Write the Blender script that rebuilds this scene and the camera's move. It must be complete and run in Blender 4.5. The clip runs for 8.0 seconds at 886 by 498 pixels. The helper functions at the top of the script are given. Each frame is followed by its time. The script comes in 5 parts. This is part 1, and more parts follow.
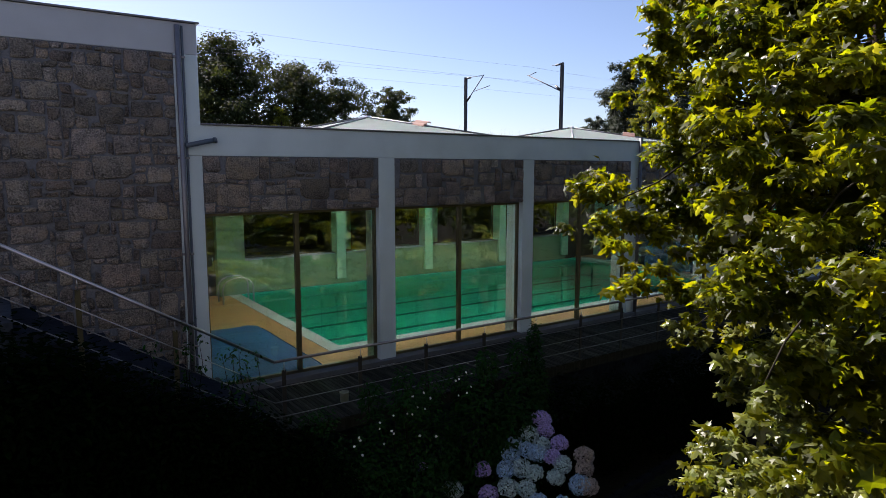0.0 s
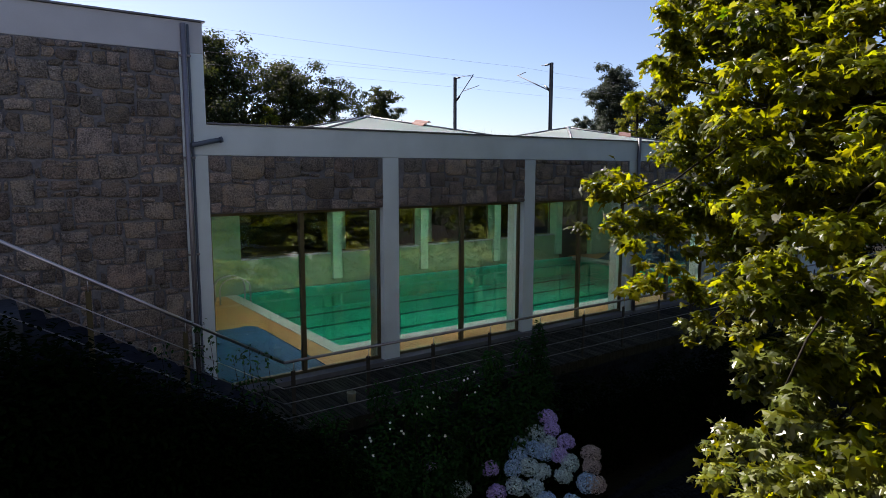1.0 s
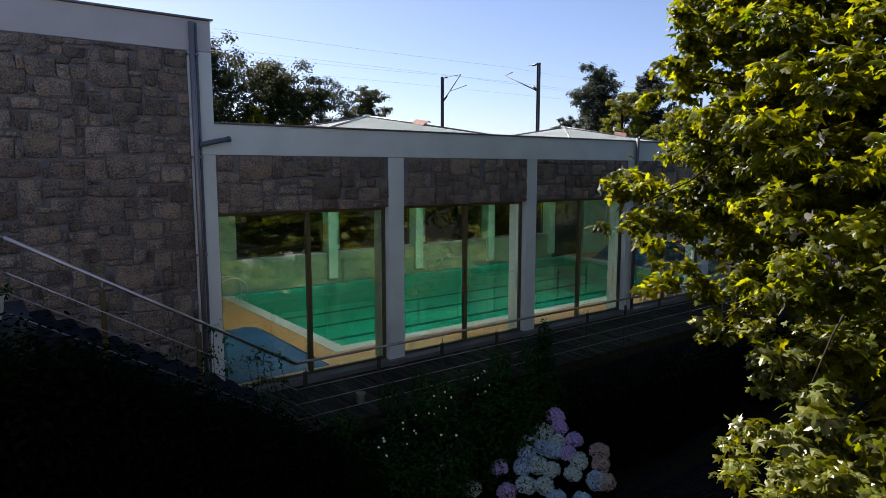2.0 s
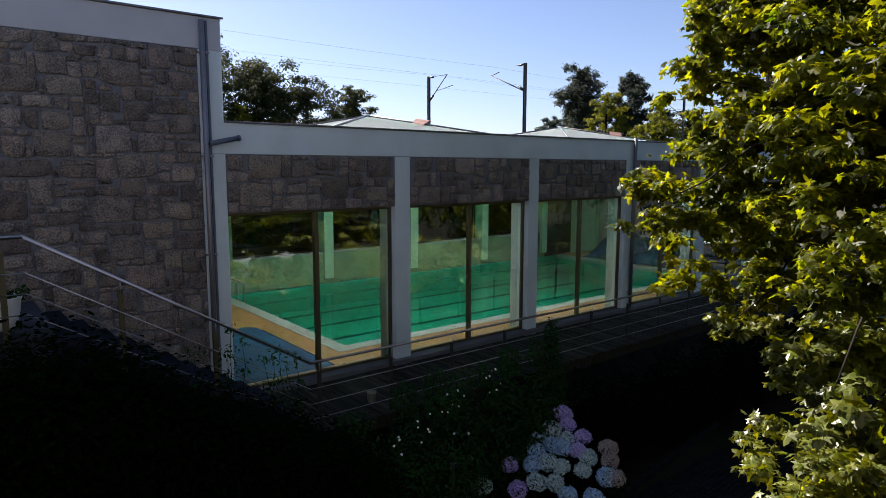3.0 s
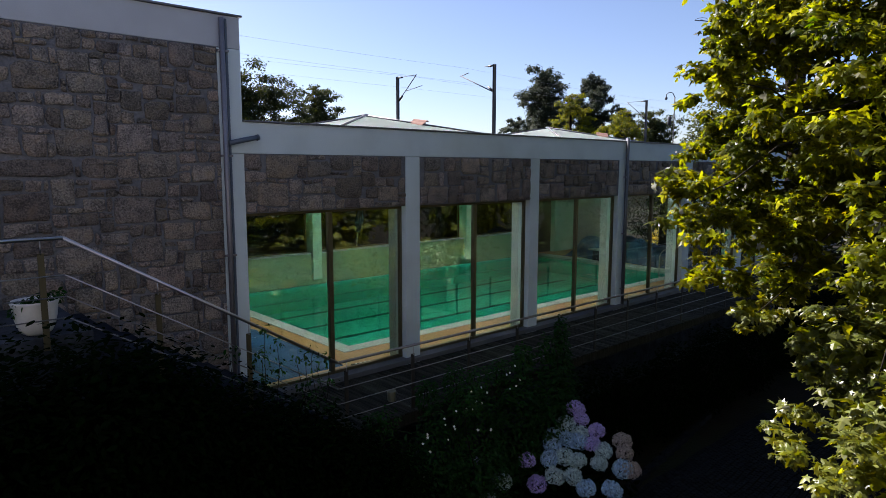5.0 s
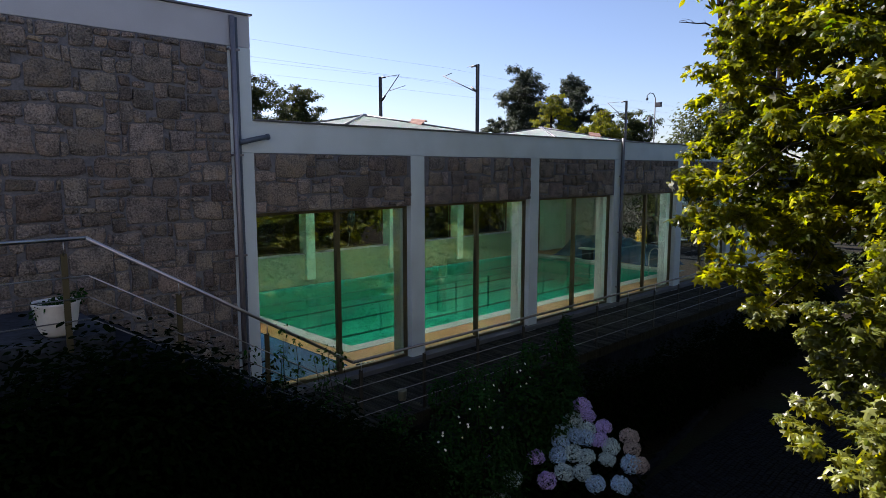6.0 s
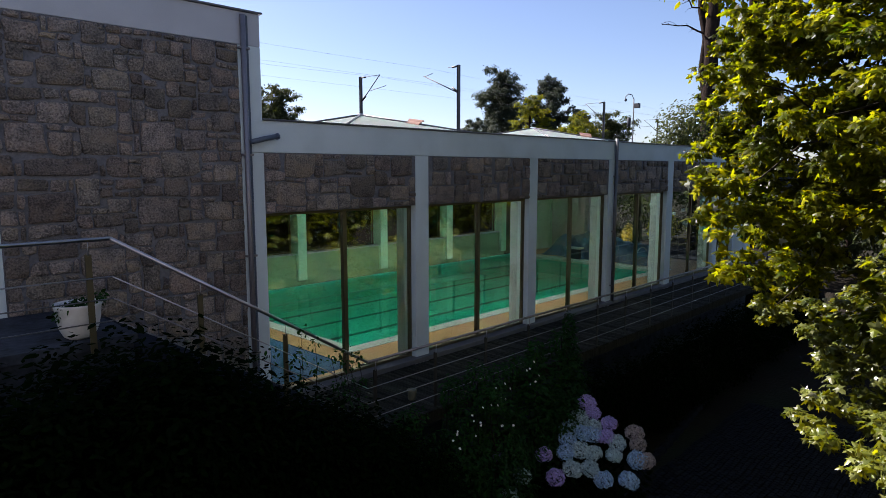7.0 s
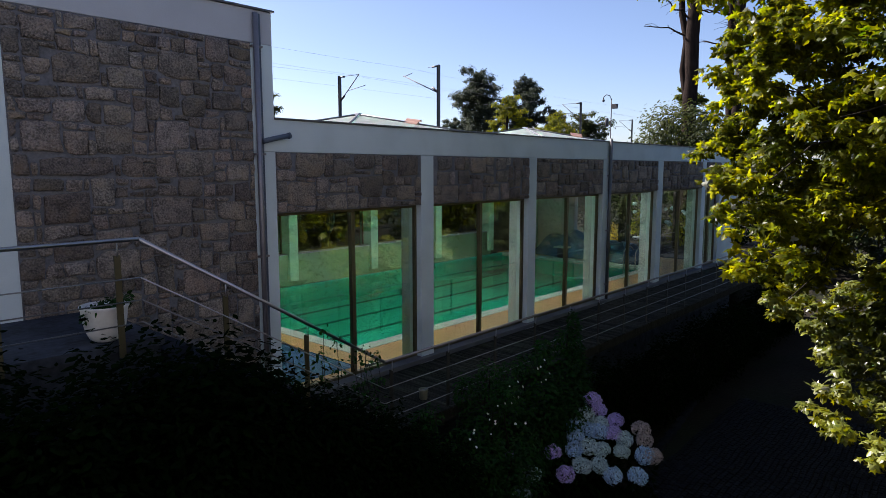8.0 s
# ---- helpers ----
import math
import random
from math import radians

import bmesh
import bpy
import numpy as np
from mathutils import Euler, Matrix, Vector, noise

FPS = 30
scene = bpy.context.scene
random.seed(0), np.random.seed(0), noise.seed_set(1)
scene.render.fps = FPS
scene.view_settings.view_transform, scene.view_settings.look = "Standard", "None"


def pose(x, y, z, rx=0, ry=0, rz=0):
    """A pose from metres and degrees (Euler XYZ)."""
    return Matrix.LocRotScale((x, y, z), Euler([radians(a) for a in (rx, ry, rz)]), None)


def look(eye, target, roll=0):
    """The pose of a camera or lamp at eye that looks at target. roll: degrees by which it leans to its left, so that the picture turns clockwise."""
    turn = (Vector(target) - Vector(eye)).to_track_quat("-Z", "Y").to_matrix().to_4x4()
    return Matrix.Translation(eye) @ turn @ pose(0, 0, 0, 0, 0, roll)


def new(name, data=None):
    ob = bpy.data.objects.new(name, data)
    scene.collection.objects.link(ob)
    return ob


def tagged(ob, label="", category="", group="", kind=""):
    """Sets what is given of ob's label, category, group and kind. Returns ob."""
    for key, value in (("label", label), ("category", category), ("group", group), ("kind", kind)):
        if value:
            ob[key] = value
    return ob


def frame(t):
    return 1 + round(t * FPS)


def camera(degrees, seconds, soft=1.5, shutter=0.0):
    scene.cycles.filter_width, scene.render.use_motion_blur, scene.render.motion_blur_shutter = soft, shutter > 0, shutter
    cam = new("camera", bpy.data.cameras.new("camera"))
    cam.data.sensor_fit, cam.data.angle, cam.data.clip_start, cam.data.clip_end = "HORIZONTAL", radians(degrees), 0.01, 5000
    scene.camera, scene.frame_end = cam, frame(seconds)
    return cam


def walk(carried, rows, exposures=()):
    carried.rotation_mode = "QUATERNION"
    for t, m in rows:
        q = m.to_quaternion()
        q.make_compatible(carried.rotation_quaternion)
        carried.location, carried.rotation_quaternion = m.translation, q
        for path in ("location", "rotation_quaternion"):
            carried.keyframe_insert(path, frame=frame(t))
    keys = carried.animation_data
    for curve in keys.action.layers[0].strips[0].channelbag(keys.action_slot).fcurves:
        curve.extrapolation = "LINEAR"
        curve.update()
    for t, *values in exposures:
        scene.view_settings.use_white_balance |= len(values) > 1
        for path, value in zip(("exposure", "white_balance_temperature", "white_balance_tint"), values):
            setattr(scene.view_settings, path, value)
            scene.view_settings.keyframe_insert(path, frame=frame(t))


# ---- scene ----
cam = camera(69.7, 8.0, 0.7)
PATH = [
    (0, (-2.159, -10.49, 3.755), (-1.027, -8.861, 3.505), 0.1),
    (0.5, (-2.288, -10.399, 3.755), (-1.139, -8.781, 3.504), 0.0),
    (1, (-2.427, -10.302, 3.755), (-1.261, -8.696, 3.504), 0.1),
    (1.5, (-2.581, -10.19, 3.755), (-1.396, -8.598, 3.504), 0.1),
    (3, (-3.114, -9.823, 3.742), (-1.868, -8.28, 3.49), 0.1),
    (3.5, (-3.295, -9.702, 3.74), (-2.028, -8.175, 3.489), 0.1),
    (4, (-3.479, -9.578, 3.737), (-2.191, -8.068, 3.486), 0.1),
    (4.5, (-3.668, -9.445, 3.734), (-2.356, -7.956, 3.483), 0.1),
    (6, (-4.243, -8.997, 3.714), (-2.86, -7.574, 3.464), -0.0),
    (6.5, (-4.436, -8.83, 3.709), (-3.029, -7.431, 3.459), 0.0),
    (7, (-4.635, -8.649, 3.704), (-3.2, -7.277, 3.455), 0.0),
    (7.5, (-4.835, -8.45, 3.701), (-3.375, -7.106, 3.453), 0.0),
    (8, (-5.041, -8.239, 3.698), (-3.554, -6.925, 3.449), 0.0),
]
walk(cam, [(t, look(eye, target, roll)) for t, eye, target, roll in PATH], [(0, 1.59, 6300, 22), (8, 1.77, 6300, 22)])

# ---- light ----
world = bpy.data.worlds.new("sky")
scene.world = world
world.use_nodes = True
SUN_EL, SUN_AZ = 41.0, -10.0            # degrees; azimuth from +y towards +x
wn, wl = world.node_tree.nodes, world.node_tree.links
sky = wn.new("ShaderNodeTexSky")
sky.sky_type, sky.sun_disc = "NISHITA", False
sky.sun_elevation, sky.sun_rotation = radians(SUN_EL), radians(SUN_AZ)
sky.air_density, sky.dust_density, sky.ozone_density = 0.82, 0.7, 2.2
wl.new(sky.outputs[0], wn["Background"].inputs[0])
wn["Background"].inputs[1].default_value = 0.05
sun_dir = Vector((math.sin(radians(SUN_AZ)) * math.cos(radians(SUN_EL)), math.cos(radians(SUN_AZ)) * math.cos(radians(SUN_EL)), math.sin(radians(SUN_EL))))
sun = new("sun", bpy.data.lights.new("sun", "SUN"))
sun.data.energy, sun.data.angle, sun.data.color = 5.0, radians(0.5), (1.0, 0.95, 0.86)
sun.matrix_world = look(sun_dir * 60, (0, 0, 0))


# ---- helpers of this scene ----
def rng(seed):
    return random.Random(seed)


def part(name, bm, material, parent=None, label=""):
    me = bpy.data.meshes.new(name)
    bm.to_mesh(me)
    bm.free()
    return part_mesh(name, me, material, parent, label)


def part_mesh(name, me, material, parent=None, label=""):
    if material and not me.materials:
        me.materials.append(material)
    ob = new(name, me)
    ob.parent = parent
    return tagged(ob, label)


def thing(name, label, category, group="", kind="", at=(0, 0, 0)):
    ob = new(name)
    ob.empty_display_size = 0.1
    ob.location = at
    return tagged(ob, label, category, group, kind)


def box(bm, x0, x1, y0, y1, z0, z1, bevel=0.0):
    m = Matrix.LocRotScale(((x0 + x1) / 2, (y0 + y1) / 2, (z0 + z1) / 2), None, (x1 - x0, y1 - y0, z1 - z0))
    made = bmesh.ops.create_cube(bm, size=1, matrix=m)["verts"]
    if bevel:
        edges = list({e for v in made for e in v.link_edges})
        bmesh.ops.bevel(bm, geom=edges, offset=bevel, segments=2, affect="EDGES", profile=0.7)
    return bm


def boxes(*some, bevel=0.0):
    bm = bmesh.new()
    for b in some:
        box(bm, *b, bevel=bevel)
    return bm


def tube(bm, pts, r, n=8, r_end=None, caps=True):
    pts = [Vector(p) for p in pts]
    rings = []
    for i, p in enumerate(pts):
        d = (pts[min(i + 1, len(pts) - 1)] - pts[max(i - 1, 0)]).normalized()
        u = d.cross(Vector((0, 0, 1)) if abs(d.z) < 0.95 else Vector((0, 1, 0))).normalized()
        v = d.cross(u)
        rr = r if r_end is None else r + (r_end - r) * i / (len(pts) - 1)
        rings.append([bm.verts.new(p + rr * (math.cos(a) * u + math.sin(a) * v)) for a in (2 * math.pi * k / n for k in range(n))])
    for a, b in zip(rings, rings[1:]):
        for k in range(n):
            f = bm.faces.new((a[k], a[(k + 1) % n], b[(k + 1) % n], b[k]))
            f.smooth = True
    if caps:
        bm.faces.new(rings[0][::-1])
        bm.faces.new(rings[-1])
    return bm


def lathe(bm, profile, at=(0, 0, 0), n=24):
    rings = [[bm.verts.new(Vector(at) + Vector((r * math.cos(2 * math.pi * k / n), r * math.sin(2 * math.pi * k / n), z))) for k in range(n)] for r, z in profile]
    for a, b in zip(rings, rings[1:]):
        for k in range(n):
            bm.faces.new((a[k], a[(k + 1) % n], b[(k + 1) % n], b[k])).smooth = True
    bm.faces.new(rings[0][::-1])
    bm.faces.new(rings[-1])
    return bm


# ---- materials ----
def surface(name, c1, c2, scale=3.0, fine=40.0, rough=0.7, bump=0.2, dist=0.01, metal=0.0, spec=0.5, vary=0.0, island=0.0, stain=None, squash=None, grain=0.45):
    """Colour between c1 and c2 by noise at two sizes, relief by the fine one; vary: by object, island: by loose piece."""
    m = bpy.data.materials.new(name)
    m.use_nodes = True
    n, l = m.node_tree.nodes, m.node_tree.links
    p = n["Principled BSDF"]
    geo = n.new("ShaderNodeNewGeometry")
    src = geo.outputs["Position"]
    if squash:
        mp = n.new("ShaderNodeMapping")
        mp.inputs["Scale"].default_value = squash
        l.new(src, mp.inputs["Vector"])
        src = mp.outputs[0]
    big, small = n.new("ShaderNodeTexNoise"), n.new("ShaderNodeTexNoise")
    for tex, s, det in ((big, scale, 4), (small, fine, 6)):
        tex.inputs["Scale"].default_value, tex.inputs["Detail"].default_value = s, det
        l.new(src, tex.inputs["Vector"])
    add = n.new("ShaderNodeMath")
    add.operation = "MULTIPLY_ADD"
    l.new(small.outputs["Fac"], add.inputs[0])
    add.inputs[1].default_value = grain
    l.new(big.outputs["Fac"], add.inputs[2])
    ramp = n.new("ShaderNodeMapRange")
    ramp.inputs["From Min"].default_value, ramp.inputs["From Max"].default_value = 0.225 + 0.5 * grain, 0.775 + 0.5 * grain
    l.new(add.outputs[0], ramp.inputs["Value"])
    mix = n.new("ShaderNodeMix")
    mix.data_type = "RGBA"
    mix.inputs["A"].default_value, mix.inputs["B"].default_value = (*c1, 1), (*c2, 1)
    l.new(ramp.outputs["Result"], mix.inputs["Factor"])
    out = mix.outputs["Result"]
    if stain:
        st = n.new("ShaderNodeTexNoise")
        st.inputs["Scale"].default_value, st.inputs["Detail"].default_value = stain[1], 5
        l.new(src, st.inputs["Vector"])
        sr = n.new("ShaderNodeMapRange")
        sr.inputs["From Min"].default_value, sr.inputs["From Max"].default_value = 0.5, 0.75
        sr.inputs["To Max"].default_value = stain[2]
        l.new(st.outputs["Fac"], sr.inputs["Value"])
        mx = n.new("ShaderNodeMix")
        mx.data_type = "RGBA"
        l.new(sr.outputs["Result"], mx.inputs["Factor"])
        l.new(out, mx.inputs["A"])
        mx.inputs["B"].default_value = (*stain[0], 1)
        out = mx.outputs["Result"]
    if vary or island:
        hsv = n.new("ShaderNodeHueSaturation")
        l.new(out, hsv.inputs["Color"])
        rnd = n.new("ShaderNodeObjectInfo").outputs["Random"] if vary else geo.outputs["Random Per Island"]
        amount = vary or island
        for k, (lo, hi) in {"Value": (1 - amount, 1 + amount), "Saturation": (1 - 0.35 * amount, 1 + 0.35 * amount), "Hue": (0.5 - 0.04 * amount, 0.5 + 0.04 * amount)}.items():
            mr = n.new("ShaderNodeMapRange")
            mr.inputs["To Min"].default_value, mr.inputs["To Max"].default_value = lo, hi
            if k == "Value":
                l.new(rnd, mr.inputs["Value"])
            else:
                w = n.new("ShaderNodeTexWhiteNoise")
                w.noise_dimensions = "1D"
                sc = n.new("ShaderNodeMath")
                sc.operation = "MULTIPLY"
                sc.inputs[1].default_value = 371.0 if k == "Hue" else 917.0
                l.new(rnd, sc.inputs[0])
                l.new(sc.outputs[0], w.inputs["W"])
                l.new(w.outputs["Value"], mr.inputs["Value"])
            l.new(mr.outputs["Result"], hsv.inputs[k])
        out = hsv.outputs["Color"]
    l.new(out, p.inputs["Base Color"])
    p.inputs["Roughness"].default_value, p.inputs["Metallic"].default_value = rough, metal
    p.inputs["Specular IOR Level"].default_value = spec
    if bump:
        b = n.new("ShaderNodeBump")
        b.inputs["Strength"].default_value, b.inputs["Distance"].default_value = bump, dist
        l.new(small.outputs["Fac"], b.inputs["Height"])
        l.new(b.outputs["Normal"], p.inputs["Normal"])
    return m


def leafy(name, c1, c2, back=0.5, rough=0.45, vary=0.3, spec=0.5, scale=0.8):
    """A leaf that lets light through, its green varied by piece and over the crown."""
    m = surface(name, c1, c2, scale=scale, fine=14.0, rough=rough, bump=0.0, island=vary, spec=spec)
    n, l = m.node_tree.nodes, m.node_tree.links
    p, outn = n["Principled BSDF"], n["Material Output"]
    col = p.inputs["Base Color"].links[0].from_socket
    tr = n.new("ShaderNodeBsdfTranslucent")
    hs = n.new("ShaderNodeHueSaturation")
    hs.inputs["Hue"].default_value, hs.inputs["Saturation"].default_value, hs.inputs["Value"].default_value = 0.475, 1.15, 1.6
    l.new(col, hs.inputs["Color"])
    l.new(hs.outputs[0], tr.inputs["Color"])
    mx = n.new("ShaderNodeMixShader")
    mx.inputs[0].default_value = back
    l.new(p.outputs[0], mx.inputs[1])
    l.new(tr.outputs[0], mx.inputs[2])
    l.new(mx.outputs[0], outn.inputs["Surface"])
    return m


def clear(name, tint, ior=1.45, gloss=0.02, ripple=0.0, sheen=1.0):
    """Thin clear sheet: tinted see-through with a mirror sheen by Fresnel."""
    m = bpy.data.materials.new(name)
    m.use_nodes = True
    n, l = m.node_tree.nodes, m.node_tree.links
    n.remove(n["Principled BSDF"])
    tr, gl, fr, mx = n.new("ShaderNodeBsdfTransparent"), n.new("ShaderNodeBsdfGlossy"), n.new("ShaderNodeFresnel"), n.new("ShaderNodeMixShader")
    tr.inputs[0].default_value = (*tint, 1)
    gl.inputs["Roughness"].default_value = gloss
    fr.inputs[0].default_value = ior
    part_of = n.new("ShaderNodeMath")
    part_of.operation = "MULTIPLY"
    part_of.inputs[1].default_value = sheen
    l.new(fr.outputs[0], part_of.inputs[0])
    l.new(part_of.outputs[0], mx.inputs[0])
    l.new(tr.outputs[0], mx.inputs[1])
    l.new(gl.outputs[0], mx.inputs[2])
    if ripple:
        tx, b = n.new("ShaderNodeTexNoise"), n.new("ShaderNodeBump")
        tx.inputs["Scale"].default_value = 1.6
        b.inputs["Strength"].default_value, b.inputs["Distance"].default_value = ripple, 0.05
        l.new(n.new("ShaderNodeNewGeometry").outputs["Position"], tx.inputs["Vector"])
        l.new(tx.outputs["Fac"], b.inputs["Height"])
        l.new(b.outputs[0], gl.inputs["Normal"])
        l.new(b.outputs[0], fr.inputs["Normal"])
    l.new(mx.outputs[0], n["Material Output"].inputs["Surface"])
    return m


RENDER = surface("white_render", (0.57, 0.67, 0.68), (0.68, 0.77, 0.78), 1.2, 60, 0.85, 0.15, 0.004, stain=((0.38, 0.43, 0.41), 0.9, 0.4))
STONE = surface("granite_rubble", (0.112, 0.096, 0.082), (0.365, 0.308, 0.258), 5.0, 46, 0.9, 1.0, 0.05, vary=0.38, stain=((0.28, 0.19, 0.11), 5.0, 0.55), grain=1.6)
MORTAR = surface("mortar", (0.12, 0.122, 0.13), (0.215, 0.216, 0.23), 3.0, 34, 0.95, 0.9, 0.02, grain=0.9)
BAND = surface("grey_render", (0.44, 0.46, 0.48), (0.54, 0.56, 0.575), 1.1, 60, 0.88, 0.15, 0.004, stain=((0.32, 0.33, 0.34), 0.8, 0.4))
COPING = surface("zinc_coping", (0.10, 0.10, 0.105), (0.17, 0.17, 0.175), 2.0, 30, 0.45, 0.05, metal=0.6)
BRONZE = surface("bronze_aluminium", (0.10, 0.085, 0.045), (0.15, 0.13, 0.07), 2.0, 60, 0.4, 0.03, metal=0.5)
STEEL = surface("brushed_steel", (0.40, 0.40, 0.41), (0.54, 0.54, 0.55), 4.0, 90, 0.32, 0.05, metal=1.0)
# darker copy of the railing steel, with the shade in its colour
ROD = surface("shaded_steel", (0.16, 0.16, 0.155), (0.27, 0.265, 0.26), 4.0, 90, 0.4, 0.05, metal=0.9)
POST = surface("dark_steel_post", (0.020, 0.020, 0.018), (0.045, 0.043, 0.036), 3.0, 60, 0.5, 0.1, metal=0.4)
BRASS = surface("weathered_steel_post", (0.05, 0.043, 0.018), (0.085, 0.073, 0.032), 3.0, 60, 0.55, 0.1, metal=0.3)
PIPE = surface("grey_pipe", (0.20, 0.19, 0.20), (0.30, 0.28, 0.29), 2.0, 40, 0.4, 0.05, metal=0.5)
BLUEPIPE = surface("dark_blue_pipe", (0.06, 0.085, 0.12), (0.10, 0.13, 0.17), 2.0, 40, 0.5, 0.05)
GLASS = bpy.data.materials.new("window_glass")
GLASS.use_nodes = True
_p = GLASS.node_tree.nodes["Principled BSDF"]
_p.inputs["Transmission Weight"].default_value, _p.inputs["Roughness"].default_value, _p.inputs["IOR"].default_value = 1.0, 0.0, 2.2
_p.inputs["Base Color"].default_value = (0.86, 1.0, 0.91, 1)
REAR_GLASS = GLASS.copy()
REAR_GLASS.name = "rear_window_glass"
REAR_GLASS.node_tree.nodes["Principled BSDF"].inputs["IOR"].default_value = 1.25
# timber tone lowered: part of the deck's shade sits in this colour
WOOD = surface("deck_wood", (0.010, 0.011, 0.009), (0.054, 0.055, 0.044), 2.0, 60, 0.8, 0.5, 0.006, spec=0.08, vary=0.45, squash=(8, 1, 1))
SILL = surface("dark_grey_sill", (0.08, 0.085, 0.09), (0.14, 0.145, 0.155), 2.0, 40, 0.7, 0.15)
KERB = surface("grey_sill", (0.38, 0.40, 0.43), (0.5, 0.52, 0.55), 2.0, 40, 0.7, 0.15)
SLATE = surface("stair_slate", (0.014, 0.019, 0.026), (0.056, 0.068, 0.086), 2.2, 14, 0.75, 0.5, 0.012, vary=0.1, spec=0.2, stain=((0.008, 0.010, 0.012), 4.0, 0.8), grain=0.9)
# darker copy of the landing's slate, standing for shade on the steps
STEP = surface("shaded_slate_step", (0.005, 0.007, 0.012), (0.020, 0.025, 0.038), 2.2, 14, 0.8, 0.5, 0.012, vary=0.15, spec=0.15, grain=0.9)
FLOORT = surface("ochre_floor", (0.52, 0.265, 0.085), (0.64, 0.37, 0.14), 1.4, 60, 0.5, 0.05, stain=((0.34, 0.19, 0.07), 2.5, 0.45))
COPINGP = surface("pool_coping", (0.50, 0.58, 0.54), (0.62, 0.69, 0.65), 2.0, 30, 0.5, 0.1, stain=((0.42, 0.42, 0.34), 1.6, 0.4))
TILE = surface("pool_tile", (0.010, 0.52, 0.38), (0.020, 0.64, 0.47), 0.6, 25, 0.35, 0.03)
LANE = surface("lane_tile", (0.001, 0.085, 0.068), (0.002, 0.12, 0.095), 1.0, 25, 0.4, 0.03)
WATER = clear("pool_water", (0.62, 0.96, 0.86), 1.33, 0.03, 0.10, 0.6)
# green light thrown up by the pool is put into this plaster's colour
PLASTER = surface("inner_plaster", (0.46, 0.72, 0.52), (0.55, 0.80, 0.60), 1.0, 50, 0.85, 0.08)
BLACK = surface("black_paint", (0.004, 0.004, 0.004), (0.010, 0.010, 0.010), 2.0, 30, 0.5, 0.05)
PLASTER_O = surface("olive_plaster", (0.22, 0.33, 0.19), (0.31, 0.43, 0.26), 1.0, 50, 0.85, 0.08)
PLASTER_G = surface("grey_plaster", (0.42, 0.42, 0.41), (0.52, 0.52, 0.50), 1.0, 50, 0.85, 0.08)
TARP = surface("blue_tarpaulin", (0.015, 0.075, 0.17), (0.04, 0.14, 0.27), 2.0, 20, 0.4, 0.3, 0.02)
MATM = surface("blue_cover", (0.008, 0.085, 0.21), (0.015, 0.12, 0.28), 1.2, 14, 0.65, 0.35, 0.02)
SKYLIGHT = leafy("opal_panel", (0.88, 0.90, 0.90), (0.96, 0.96, 0.96), 0.90, 0.35, 0.02)
SKYLIGHT.node_tree.nodes["Hue/Saturation/Value.001"].inputs["Value"].default_value = 1.0
SKYLIGHT.node_tree.nodes["Hue/Saturation/Value.001"].inputs["Hue"].default_value = 0.5
TERRA = surface("terracotta", (0.22, 0.11, 0.08), (0.32, 0.19, 0.14), 8.0, 40, 0.8, 0.2)
# soil tone lowered to carry the shade under the trees
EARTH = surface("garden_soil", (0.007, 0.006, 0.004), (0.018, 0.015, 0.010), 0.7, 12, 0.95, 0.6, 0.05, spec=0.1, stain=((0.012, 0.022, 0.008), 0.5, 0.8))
# granite far darker than its own tone: tree shade is in the colour
COBBLE = surface("shaded_granite_sett", (0.003, 0.004, 0.006), (0.012, 0.014, 0.018), 6.0, 60, 0.85, 0.4, 0.006, vary=0.35, spec=0.08)
POTW = surface("white_glazed_pot", (0.62, 0.62, 0.58), (0.74, 0.73, 0.68), 4.0, 40, 0.5, 0.1, stain=((0.4, 0.38, 0.32), 6.0, 0.4))
BARK = surface("bark", (0.010, 0.007, 0.006), (0.028, 0.020, 0.016), 3.0, 25, 0.95, 0.8, 0.03, squash=(3, 3, 0.6), spec=0.05)
PLANE_BARK = surface("plane_bark", (0.010, 0.008, 0.006), (0.034, 0.029, 0.022), 4.0, 20, 0.9, 0.4, 0.02, spec=0.1)
MAST = surface("mast_steel", (0.035, 0.035, 0.04), (0.07, 0.07, 0.075), 2.0, 20, 0.7, 0.1, metal=0.2)
WIRE = surface("wire", (0.12, 0.12, 0.13), (0.18, 0.18, 0.18), 2.0, 20, 0.6, 0.0)
PLANE_LEAF = leafy("plane_leaf", (0.004, 0.012, 0.001), (0.078, 0.088, 0.001), 0.5, 0.36, 0.5, 0.13)
PLANE_LEAF.node_tree.nodes["Hue/Saturation/Value.001"].inputs["Value"].default_value = 5.6
# brighter copy of the plane leaf: sunlight on the low boughs is in the colour
PLANE_SUNLIT = leafy("sunlit_plane_leaf", (0.030, 0.046, 0.006), (0.165, 0.180, 0.030), 0.35, 0.34, 0.4, 0.45)
# whitish leaf colour that paints the sun glints on glossy leaves
PLANE_GLINT = leafy("plane_leaf_glint", (0.13, 0.14, 0.10), (0.21, 0.215, 0.165), 0.2, 0.4, 0.2, 0.5)
# near-black green: the deep garden shade is put into the leaf colour
SHRUB_SHADE = leafy("shaded_shrub_leaf", (0.0015, 0.005, 0.001), (0.0035, 0.011, 0.002), 0.3, 0.75, 0.4, 0.015)
# near black so that the rear room reads as unlit; not a paint
UNLIT_WALL = surface("unlit_wall", (0.006, 0.009, 0.006), (0.014, 0.019, 0.013), 1.5, 30, 0.8, 0.1, spec=0.1)
POTC = surface("beige_pot", (0.13, 0.135, 0.085), (0.20, 0.20, 0.14), 9.0, 40, 0.7, 0.2)
